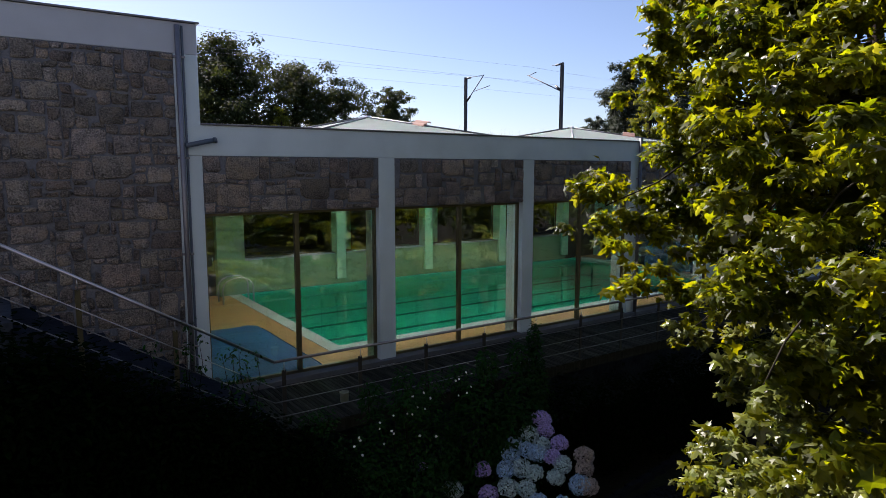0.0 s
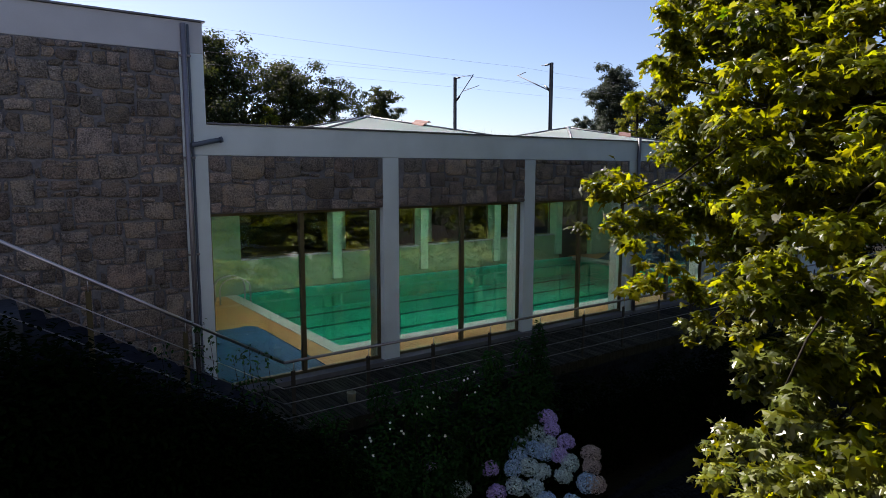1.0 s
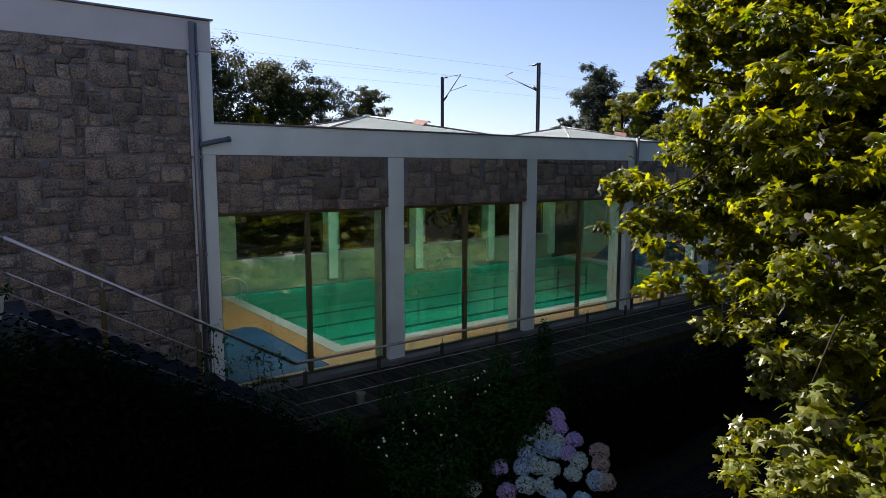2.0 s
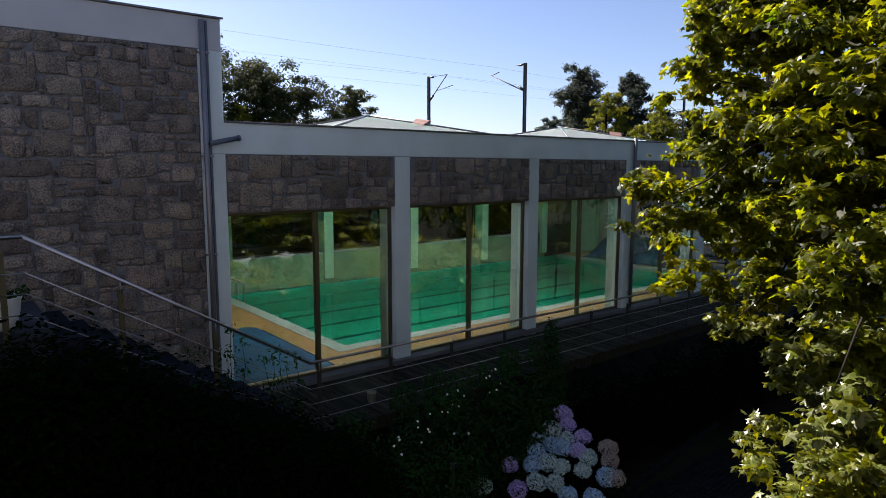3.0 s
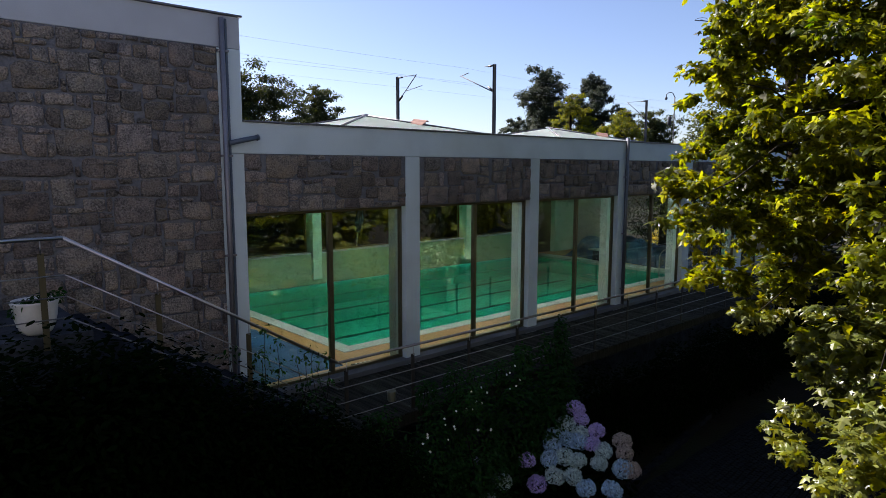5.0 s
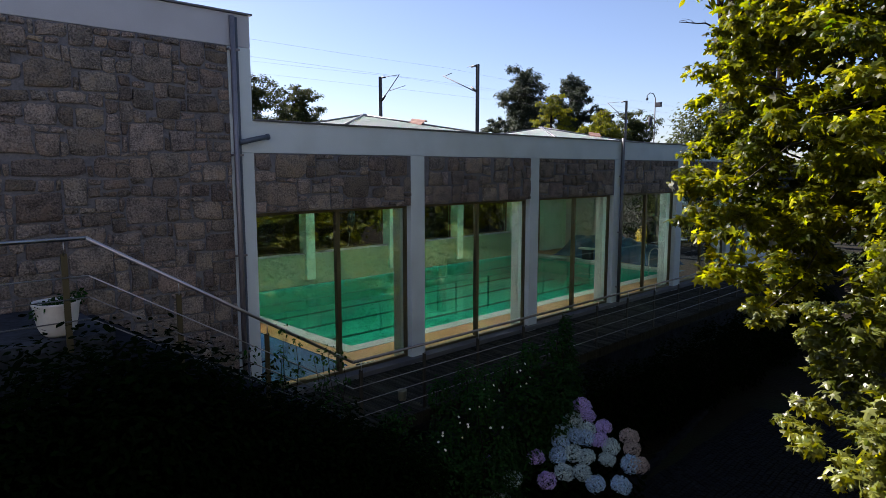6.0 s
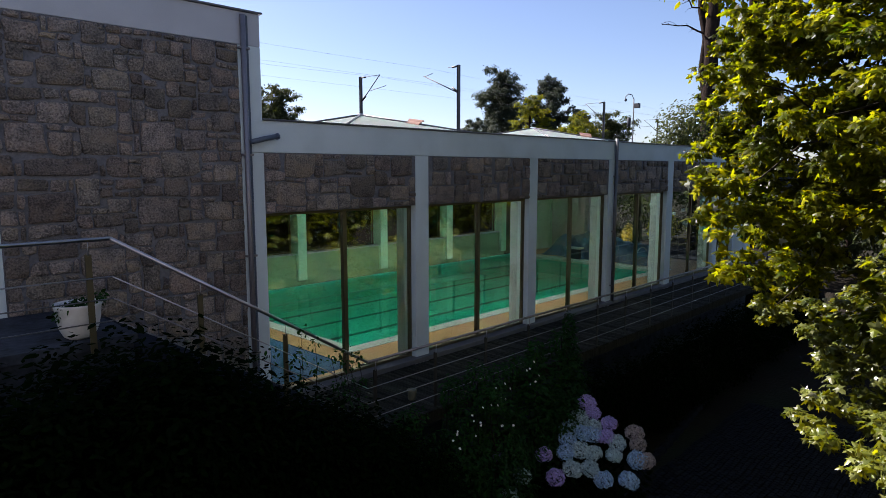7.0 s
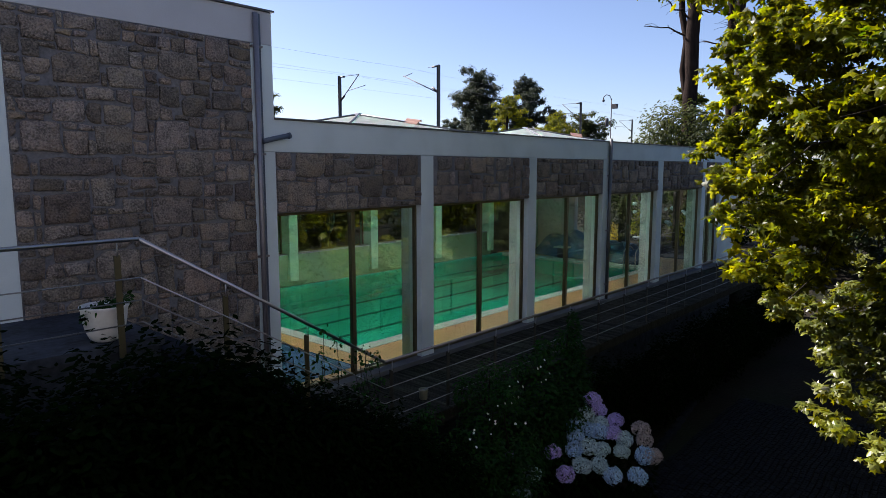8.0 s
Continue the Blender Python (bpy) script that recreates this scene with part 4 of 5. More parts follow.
def mophead(r, seed, n=260):
    """A flower head: many four-petalled florets over a ball that is a little flat and uneven."""
    g = np.random.default_rng(seed)
    verts, faces = [], []
    for k in range(n):
        z = 1 - 1.75 * (k + 0.5) / n
        a = k * 2.39996
        d = np.array([math.sqrt(1 - z * z) * math.cos(a), math.sqrt(1 - z * z) * math.sin(a), z]) + g.normal(size=3) * 0.05
        d /= np.linalg.norm(d)
        lean = d + g.normal(size=3) * 0.38
        lean /= np.linalg.norm(lean)
        u = np.cross(lean, (0.3, 0.2, 1.0)); u /= np.linalg.norm(u)
        v = np.cross(lean, u)
        c = d * r * np.array([1, 1, 0.86]) * (0.80 + 0.24 * g.random() + 0.07 * math.sin(5 * d[0] + seed) * math.sin(4 * d[1]))
        s, tw = r * 0.135 * (0.8 + 0.4 * g.random()), g.random() * 1.57
        for q in range(4):
            b = tw + q * math.pi / 2
            e, f = math.cos(b) * u + math.sin(b) * v, -math.sin(b) * u + math.cos(b) * v
            i = len(verts)
            verts += [c, c + s * (0.55 * e + 0.45 * f) + d * s * 0.2, c + s * 1.05 * e - d * s * 0.1, c + s * (0.55 * e - 0.45 * f) + d * s * 0.2]
            faces.append((i, i + 1, i + 2, i + 3))
    me = bpy.data.meshes.new("flower_head")
    me.from_pydata([tuple(p) for p in verts], [], faces)
    return me


hyd = shrub("hydrangea", "hydrangea bush with blue, white and lilac heads", [heap(4.9, -2.9, -0.75, 0.6, 0.5), heap(4.4, -3.1, -1.15, 0.7, 0.5), heap(3.6, -2.8, -1.35, 0.6, 0.4), heap(5.0, -3.7, -1.15, 0.5, 0.45)], 1500, 0.15, SHRUB_SHADE, 41, shell=0.6)
HEADS_A = [(5.24, -2.84, -0.52, 2), (5.16, -3.01, -0.64, 2), (4.91, -2.87, -0.71, 3), (5.18, -3.32, -0.76, 2), (4.95, -3.15, -0.8, 3), (4.62, -2.84, -0.84, 1), (4.82, -3.2, -0.89, 1), (4.73, -3.04, -0.87, 1), (4.95, -3.4, -0.91, 2), (4.99, -3.59, -0.97, 3), (4.47, -2.93, -0.95, 1), (4.48, -3.18, -1.06, 3), (4.28, -3.02, -1.09, 1), (4.58, -3.38, -1.09, 3)]
HEADS_B = [(4.77, -3.66, -1.11, 3), (4.14, -3.25, -1.26, 3), (4.33, -3.47, -1.25, 3), (3.85, -3.11, -1.35, 2), (4.01, -2.76, -1.12, 2), (4.34, -3.72, -1.36, 1), (4.59, -4.03, -1.36, 1), (2.93, -2.62, -0.84, 2), (3.45, -2.7, -1.33, 3), (3.11, -2.75, -1.53, 3), (5.33, -3.74, -0.86, 4), (5.2, -3.87, -0.98, 4), (4.97, -3.98, -1.14, 1), (5.05, -4.09, -1.15, 4)]
MESHES = {}
for k, (x, y, z, c) in enumerate(HEADS_A + HEADS_B):
    r = 0.09 if z > -0.85 and c == 2 and x < 3.5 else 0.156
    me = MESHES.get((c, k % 3)) or mophead(0.155, 50 + c * 3 + k % 3)
    MESHES[c, k % 3] = me
    ob = part_mesh("flower_head", me, {1: HYD, 2: HYD_P, 3: HYD_G, 4: HYD_B}[c], hyd, {1: "pale blue flower head", 2: "lilac flower head", 3: "greenish white flower head", 4: "faded brownish flower head"}[c])
    ob.matrix_basis = pose(x, y, z, 18 * math.sin(k * 2.1), 18 * math.cos(k * 1.7), k * 47) @ Matrix.Diagonal((*[r / 0.155 * (0.9 + 0.2 * rng(k).random())] * 3, 1))

# ---- spiky plant under the plane tree ----
YUC = leafy("yucca_leaf", (0.06, 0.10, 0.02), (0.10, 0.14, 0.03), 0.3, 0.4, 0.2)
yuc = thing("yucca", "spiky yucca with long arching green leaves", "plant")
part("trunk", tube(bmesh.new(), [(6.8, -7.8, -2.3), (6.84, -7.77, -1.1), (6.8, -7.8, -0.02)], 0.07, 8, 0.06), BARK, yuc)
bm = bmesh.new()
g = rng(8)
for k in range(70):
    a, el, ln = g.uniform(0, 6.283), g.uniform(-0.3, 1.35), g.uniform(0.6, 0.95)
    d, w = Vector((math.cos(a) * math.cos(el), math.sin(a) * math.cos(el), math.sin(el))), Vector((-math.sin(a), math.cos(a), 0)) * 0.022
    prev = None
    for q in range(5):
        t = q / 4
        p = Vector((6.8, -7.8, 0.0)) + d * ln * t + Vector((0, 0, -0.45 * ln * t * t))
        ww = w * (1 - t ** 2) + w * 0.05
        now = [bm.verts.new(p - ww), bm.verts.new(p + ww)]
        if prev:
            bm.faces.new((prev[0], prev[1], now[1], now[0]))
        prev = now
part("leaves", bm, YUC, yuc)

# ---- things in the pool hall ----
def chrome_ladder(x, y, turn, label):
    lad = thing("pool_ladder", label, "pool ladder", "pool ladders")
    for dy in (-0.25, 0.25):
        pts = []
        for k in range(9):
            a = math.pi * k / 8
            pts.append((-0.28 + 0.33 * -math.cos(a) + 0.28, dy, 0.45 + 0.3 * math.sin(a)))
        pts = [(-0.33, dy, 0.0), (-0.33, dy, 0.3)] + pts + [(0.33, dy, 0.2), (0.33, dy, -0.74)]
        part("handrail", tube(bmesh.new(), pts, 0.021, 10), STEEL, lad)
    for z in (-0.3, -0.5, -0.7):
        part("step", boxes((0.29, 0.37, -0.25, 0.25, z, z + 0.03), bevel=0.005), STEEL, lad)
    lad.matrix_basis = pose(x, y, FLOOR_Z, 0, 0, turn) @ Matrix.Diagonal((1.35, 1, 1, 1))


chrome_ladder(3.42, 8.35, 0, "chrome ladder over the pool's short edge")
chrome_ladder(19.4, 2.95, 180, "chrome ladder at the far end of the pool")


def build_mat():
    """Blue cover on the floor with one rounded corner and slight waves."""
    bm = bmesh.new()
    x0, x1, y0, y1, r = 0.75, 2.95, 1.15, 5.15, 0.45
    nx, ny = 26, 44
    top = {}
    for i in range(nx + 1):
        for j in range(ny + 1):
            x, y = x0 + (x1 - x0) * i / nx, y0 + (y1 - y0) * j / ny
            cx, cy = x1 - r, y1 - r
            if x > cx and y > cy:
                d = math.hypot(x - cx, y - cy)
                m = max(x - cx, y - cy) / r
                if d > 0:
                    x, y = cx + (x - cx) / d * m * r, cy + (y - cy) / d * m * r
            edge = min(x - x0, x1 - x, y - y0, y1 - y)
            z = FLOOR_Z + 0.035 + 0.010 * noise.noise((x * 1.4, y * 1.4, 2)) + 0.006 * noise.noise((x * 5, y * 3, 5)) - (0.03 if edge < 0.01 else 0)
            top[i, j] = bm.verts.new((x, y, z))
    for i in range(nx):
        for j in range(ny):
            bm.faces.new((top[i, j], top[i + 1, j], top[i + 1, j + 1], top[i, j + 1])).smooth = True
    m = thing("pool_cover", "flat blue plastic cover lying beside the pool", "cover")
    part("sheet", bm, MATM, m)
    part("hem", tube(bmesh.new(), [(x1, y0, FLOOR_Z + 0.012), (x1, y1 - r, FLOOR_Z + 0.012)], 0.012, 6), MATM, m)


build_mat()


def build_tarp():
    """A heap of crumpled tarpaulin along the pool's far end."""
    bm = bmesh.new()
    nu, nv = 70, 26
    vs = {}
    for i in range(nu + 1):
        y = 2.6 + 5.6 * i / nu
        h = 0.55 + 0.75 * math.exp(-((y - 5.9) / 1.15) ** 2) + 0.22 * math.sin(y * 1.7 + 1)
        h *= smooth(2.5, 3.2, y) * (1 - smooth(7.4, 8.3, y))
        for j in range(nv + 1):
            a = math.pi * j / nv
            w = 0.75 + 0.12 * math.sin(y * 2.3)
            f = noise.noise((y * 1.6, j * 0.25, 3)) * 0.20 + noise.noise((y * 4.5 + j * 0.3, j * 0.4, 9)) * 0.09
            x = 20.15 - math.cos(a) * (w + f * 0.8)
            z = FLOOR_Z + max(0.0, math.sin(a)) ** 0.8 * max(0.02, h * (1 + 0.9 * f))
            vs[i, j] = bm.verts.new((x, y, max(FLOOR_Z + 0.004, z)))
    for i in range(nu):
        for j in range(nv):
            bm.faces.new((vs[i, j], vs[i + 1, j], vs[i + 1, j + 1], vs[i, j + 1])).smooth = True
    tagged(part("tarpaulin", bm, TARP), "crumpled dark blue tarpaulin heaped at the pool's end", "tarpaulin")


build_tarp()
blk = thing("starting_block", "white starting block on a dark foot", "starting block")
part("board", boxes((18.95, 19.55, 5.85, 6.5, 0.28, 0.34), bevel=0.012), COPINGP, blk, "white slab")
part("foot", boxes((19.12, 19.5, 5.95, 6.4, FLOOR_Z + 0.012, 0.278), bevel=0.01), SLATE, blk)
sb = thing("towel_roll", "black towel with white stripes on the floor", "towel")
part("roll", tube(bmesh.new(), [(2.98, 0.86, FLOOR_Z + 0.05), (3.42, 0.78, FLOOR_Z + 0.05)], 0.05, 12), BLACK, sb)
for k in range(4):
    x = 3.05 + k * 0.1
    part("stripe", tube(bmesh.new(), [(x, 0.855 - 0.018 * k, FLOOR_Z + 0.05), (x + 0.03, 0.85 - 0.018 * k, FLOOR_Z + 0.05)], 0.0525, 12), ROSEM, sb)

# ---- on the deck and the landing ----
pot = thing("plant_pot", "round white plant pot with a low green plant", "plant pot")
part("pot", lathe(bmesh.new(), [(0.10, 0), (0.145, 0.03), (0.178, 0.10), (0.20, 0.20), (0.214, 0.32), (0.228, 0.35), (0.224, 0.362), (0.20, 0.355), (0.188, 0.31), (0.0, 0.305)], (-2.62, -1.60, 2.0)), POTW, pot)
crown("plant", pot, ROSE_LEAF, [(-2.62, -1.6, 2.35, 0.21, 0.2, 0.05), (-2.46, -1.6, 2.39, 0.16, 0.12, 0.07), (-2.8, -1.66, 2.28, 0.07, 0.06, 0.08)], 260, 0.06, OVAL, 61, shell=0.3)
lan = thing("candle_pot", "small beige pot standing on the deck", "pot")
part("pot", lathe(bmesh.new(), [(0.06, 0), (0.068, 0.02), (0.072, 0.14), (0.078, 0.15), (0.078, 0.17), (0.066, 0.17), (0.058, 0.15), (0.0, 0.14)], (2.2, -1.42, 0.0), 16), POTC, lan)

# ---- tiles on the skylights ----
for x, y, z, t in ((6.47, 2.98, 4.83, 25), (13.9, 2.6, 4.77, 40)):
    tl = thing("roof_tile", "loose terracotta tile lying on the skylight", "roof tile", "loose tiles")
    for k in range(2):
        bm = bmesh.new()
        bmesh.ops.create_grid(bm, x_segments=6, y_segments=1, size=0.5)
        for v in bm.verts:
            v.co = Vector((v.co.x * 0.24 + k * 0.17, v.co.y * 0.36, 0.05 * math.cos(v.co.x * 3) + k * 0.03))
        bmesh.ops.solidify(bm, geom=bm.faces[:], thickness=0.02)
        part("tile", bm, TERRA, tl)
    tl.matrix_basis = pose(x, y, z, 8, -12, t)

# ---- railway behind ----
def mast(x, y, z0, top, arm, label, reach=3.4):
    m = thing("railway_mast", label, "mast", "railway masts")
    part("column", boxes((-0.15, 0.15, -0.13, -0.10, z0, top), (-0.15, 0.15, 0.10, 0.13, z0, top), (-0.03, 0.03, -0.1, 0.1, z0, top)), MAST, m)
    if arm:
        s = arm
        stay = part("stay", tube(bmesh.new(), [(0, s * 0.1, top - 0.1), (0, s * (reach if reach < 4 else 1.5), top - 0.12)], 0.03, 6), MAST, m)
        arm_ = part("bracket", tube(bmesh.new(), [(0, s * 0.1, top - 2.85), (0, s * reach, top - (0.1 if reach < 4 else 0.65))], 0.055, 6), MAST, m)
        if reach < 4:
            part("register_arm", tube(bmesh.new(), [(0, s * reach * 0.45, top - 1.75), (0, s * reach * 1.3, top - 1.4)], 0.035, 6), MAST, m)
        else:
            part("clamp", tube(bmesh.new(), [(0, s * reach * 0.97, top - 0.72), (0, s * reach * 0.74, top - 0.5)], 0.04, 6), MAST, m)
        part("insulator", tube(bmesh.new(), [(0, s * 0.2, top - 0.12), (0, s * 0.9, top - 0.15)], 0.1, 8), BLACK, stay)
        part("insulator", tube(bmesh.new(), [(0, s * 0.25, top - 2.7), (0, s * 0.85, top - 2.25)], 0.12, 8), BLACK, arm_)
    m.location = (x, y, 0)
    return m


mast(43.5, 50.6, 4.9, 14.35, -1, "steel railway mast with a bracket arm")
mast(46.0, 37.5, 4.9, 14.55, 1, "steel railway mast with a bracket arm", 5.2)
mast(88.1, 44.4, 4.9, 14.4, 1, "distant steel railway mast")
mast(139.8, 59.8, 4.9, 15.4, 1, "distant steel railway mast")
cat = thing("overhead_wires", "thin overhead railway wires", "cables")
for (ya, za), (yb, zb) in (((37.7, 14.2), (44.2, 14.2)), ((40.0, 12.9), (42.2, 12.8)), ((48.0, 14.1), (47.5, 14.1)), ((50.4, 13.2), (49.5, 13.0))):
    pts = []
    for k in range(25):
        t = k / 24
        u = (t * 3) % 1
        pts.append((-6 + 150 * t, ya + (yb - ya) * t, za + (zb - za) * t - 1.2 * u * (1 - u) * (1.0 if za > 14 else 0.15)))
    part("wire", tube(bmesh.new(), pts, 0.007, 4), WIRE, cat)
pole = thing("camera_pole", "slim pole with floodlight and hooked camera", "lamp post")
part("pole", tube(bmesh.new(), [(61.8, 25.7, 0.0), (61.8, 25.7, 11.4)], 0.06, 8), MAST, pole)
part("hook", tube(bmesh.new(), [(61.8, 25.7, 11.4), (61.7, 25.9, 11.85), (61.5, 26.2, 11.95), (61.35, 26.45, 11.7), (61.35, 26.45, 11.4)], 0.05, 6), MAST, pole)
part("camera", lathe(bmesh.new(), [(0.08, 0), (0.14, 0.1), (0.14, 0.25), (0.05, 0.3)], (61.35, 26.45, 11.15), 10), MAST, pole)
part("floodlight", boxes((61.7, 62.0, 25.0, 25.7, 10.4, 10.9), bevel=0.03), MAST, pole)
part("signal", lathe(bmesh.new(), [(0.1, 0), (0.22, 0.1), (0.22, 0.9), (0.1, 1.0)], (61.6, 26.1, 8.4), 8), MAST, pole)

# ---- trees behind the building ----
def far_tree(name, label, foot, height, spread, n_clumps, n, size, leaf, seed, lowest=0.3, group="", tall=1.0, r0=None):
    g = rng(seed)
    x, y, z = foot
    clumps = []
    for k in range(n_clumps):
        t = lowest + (1 - lowest) * (k + 0.5) / n_clumps
        w = spread * (math.sin(math.pi * min(1, 0.15 + 0.85 * (t - lowest) / (1 - lowest))) ** 0.7)
        a = k * 2.4 + g.uniform(-0.5, 0.5)
        rr = w * g.uniform(0.1, 0.85)
        s = spread * g.uniform(0.2, 0.42)
        clumps.append((x + rr * math.cos(a), y + rr * math.sin(a), z + height * t - s * 0.4, s, s, s * tall * g.uniform(0.6, 0.9)))
    return tree(name, label, "tree", foot, (x, y, z + height * 0.75), r0 or height * 0.02, sprays(clumps, 8, seed, 0.75, 0.48), int(n * 2.3), size * 0.72, OVAL, leaf, BARK, seed, group, limbs=clumps, shell=0.2)


far_tree("broadleaf_tree", "dark broad tree beyond the flat roof", (18.5, 61.5, 0.5), 17.0, 8.2, 60, 17000, 0.5, OAK_LEAF, 101)
far_tree("broadleaf_tree", "dark broad tree with open twigs", (26.0, 59.3, 0.5), 14.8, 6.6, 44, 11500, 0.47, OAK_LEAF, 102)
far_tree("broadleaf_tree", "lower dark tree behind the roof", (31.0, 57.0, 1), 12.4, 5.2, 32, 7500, 0.42, OAK_LEAF, 103)
far_tree("broadleaf_tree", "round dark tree standing apart", (47.8, 75.6, 3), 12.9, 4.7, 34, 7500, 0.5, OAK_LEAF, 104)
far_tree("broadleaf_tree", "light green young tree among dark ones", (21.5, 52, 3), 7.2, 1.3, 8, 700, 0.32, LIME_LEAF, 105)
far_tree("eucalyptus_tree", "tall grey-green eucalyptus far off", (144, 109.5, 3), 27.8, 9.8, 44, 15000, 0.85, EUC_LEAF, 111, 0.25, "eucalyptus trees", 1.25)
far_tree("eucalyptus_tree", "tall grey-green eucalyptus far off", (152, 99, 3), 26.6, 7.6, 36, 11000, 0.85, EUC_LEAF, 112, 0.3, "eucalyptus trees", 1.25)
far_tree("eucalyptus_tree", "smaller eucalyptus of the far group", (157, 92, 3), 18.0, 5.6, 20, 5200, 0.85, EUC_LEAF, 113, 0.3, "eucalyptus trees", 1.1)
far_tree("broadleaf_tree", "yellowish green tree before the eucalyptus", (93, 62.5, 3), 14.2, 4.2, 18, 3600, 0.6, LIME_LEAF, 114)
far_tree("broadleaf_tree", "yellowish bushy tree beyond the track", (89, 49.3, 3), 9.8, 4.4, 18, 3600, 0.55, LIME_LEAF, 115)
far_tree("broadleaf_tree", "round dark tree in the distance", (108.5, 54.5, 3), 11.6, 6.4, 26, 5200, 0.6, OAK_LEAF, 116)
far_tree("broadleaf_tree", "small distant tree beside the mast", (109.5, 90, 3), 12.6, 4.2, 14, 2400, 0.6, EUC_LEAF, 117)
far_tree("broadleaf_tree", "green tree behind the far end of the roof", (37.0, 7.5, -0.3), 9.2, 1.8, 20, 11000, 0.26, MID_LEAF, 118, 0.15)


def pine(foot, top, r, seed, label, fork=None):
    p = thing("pine_tree", label, "tree", "pine trees")
    bm = bmesh.new()
    limb(bm, foot, top, r, r * 0.7, seed, 0.03, 10, 9)
    g = rng(seed)
    f, tp = Vector(foot), Vector(top)
    clumps = []
    if fork:
        limb(bm, f.lerp(tp, fork), (tp.x + 0.2, tp.y + 1.5, tp.z), r * 0.5, r * 0.35, seed + 1, 0.06, 8, 8)
    for k in range(7):
        b = f.lerp(tp, 0.62 + 0.05 * k)
        e = b + Vector((g.uniform(-2.4, 2.4), g.uniform(-0.5, 3.6), g.uniform(0.2, 1.2)))
        pts = limb(bm, b, e, 0.06, 0.02, seed * 9 + k, 0.25, 6, 7)
        for q in (3, 4, 5, 6):
            limb(bm, pts[q], Vector(pts[q]) + Vector((g.uniform(-0.7, 0.7), g.uniform(0.1, 1.0), g.uniform(-0.25, 0.35))), 0.016, 0.005, seed * 11 + k * 5 + q, 0.3, 4, 4)
    clumps += [(tp.x + g.uniform(-2, 2), tp.y + g.uniform(-2, 2), tp.z + g.uniform(0.3, 2.5), 1.5, 1.5, 0.9) for _ in range(7)]
    part("trunk", bm, BARK, p)
    crown("crown", p, OAK_LEAF, clumps, 2400, 0.32, OVAL, seed, shell=0.3)


pine((30.5, 5.1, -0.4), (30.5, 5.2, 17.5), 0.42, 121, "tall pine with a thick forked trunk", 0.33)
pine((34.2, 4.2, -0.4), (34.3, 4.6, 17.5), 0.26, 122, "tall slim pine behind the garden")
pine((32.8, 3.4, -0.4), (32.8, 3.5, 18.0), 0.3, 123, "tall slim pine behind the garden")

# grass on the embankment
g = np.random.default_rng(5)
verts, faces = [], []
for k in range(900):
    x, y = g.uniform(14, 48), g.uniform(33, 36)
    h, a = g.uniform(0.8, 2.6), g.uniform(0, 6.28)
    u = np.array([math.cos(a), math.sin(a), 0]) * 0.02
    b = np.array([x, y, ground_z(x, y) - 0.05])
    t = b + np.array([g.normal() * 0.3, g.normal() * 0.3, h])
    i = len(verts)
    verts += [tuple(b - u), tuple(b + u), tuple(t)]
    faces.append((i, i + 1, i + 2))
me = bpy.data.meshes.new("embankment_grass")
me.from_pydata(verts, [], faces)
tagged(part_mesh("embankment_grass", me, LIME_LEAF), "tall dry grass on the railway bank", "grass", kind="stuff")

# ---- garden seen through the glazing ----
rear = thing("rear_room", "room behind the rear windows, its darkness put into near-black walls", "room", kind="structure")
part("wall", boxes((-3, 22.2, 13.0, 13.15, -0.5, 3.3)), UNLIT_WALL, rear)
part("side_wall", boxes((-3.15, -3.004, NORTH + 0.01, 13.15, -0.5, 3.3)), UNLIT_WALL, rear)
part("side_wall", boxes((22.05, 22.2, NORTH + 0.01, 12.99, -0.5, 3.3)), UNLIT_WALL, rear)
part("roof", boxes((-3.15, 22.2, NORTH + 0.01, 13.15, 3.304, 3.42)), UNLIT_WALL, rear)
part("floor", boxes((-3, 22.04, NORTH + 0.01, 12.99, -0.34, -0.2)), UNLIT_WALL, rear)
for x in (9.0, 13.2):
    part("pillar", boxes((x, x + 0.25, 12.4, 12.7, -0.196, 3.3), bevel=0.01), PLASTER, rear, "pale green pillar")
counter = thing("counter", "long dark slate counter behind the first rear window", "counter")
part("top", boxes((4.1, 7.0, 10.2, 11.3, 0.95, 1.0), bevel=0.008), SLATE, counter)
part("base", boxes((4.2, 6.9, 10.3, 11.2, -0.19, 0.948)), SLATE, counter)
parasol = thing("folded_parasol", "folded dark blue parasol leaning on a thin pole", "parasol")
part("pole", tube(bmesh.new(), [(9.9, 10.9, -0.19), (10.15, 11.0, 1.1), (10.4, 11.1, 2.4)], 0.022, 8), PIPE, parasol)
bm = bmesh.new()
for k in range(9):
    a = 2 * math.pi * k / 9
    tube(bm, [(10.18 + 0.03 * math.cos(a), 11.0 + 0.03 * math.sin(a), 1.3), (10.3 + 0.13 * math.cos(a), 11.06 + 0.13 * math.sin(a), 1.75), (10.38 + 0.05 * math.cos(a), 11.09 + 0.05 * math.sin(a), 2.3)], 0.06, 6, 0.02)
part("canopy", bm, TARP, parasol)
shrub("hedge_shrub", "garden shrubs beyond the open end", [heap(31, 2.5, 2.2, 1.6, 1.3), heap(31.5, 5.0, 2.6, 1.6, 1.4), heap(31, 7.6, 2.8, 1.6, 1.4), heap(30, 10, 2.8, 1.6, 1.4), heap(28, 12, 2.6, 1.6, 1.4)], 14000, 0.15, SHRUB_SHADE, 74, shell=0.7)
hyd2 = shrub("hydrangea", "tall hydrangea with big white heads in sun", [heap(28.6, 6.6, 1.9, 0.9, 0.8), heap(28.6, 4.6, 1.5, 0.8, 0.8)], 1300, 0.15, LIME_LEAF, 75, shell=0.6)
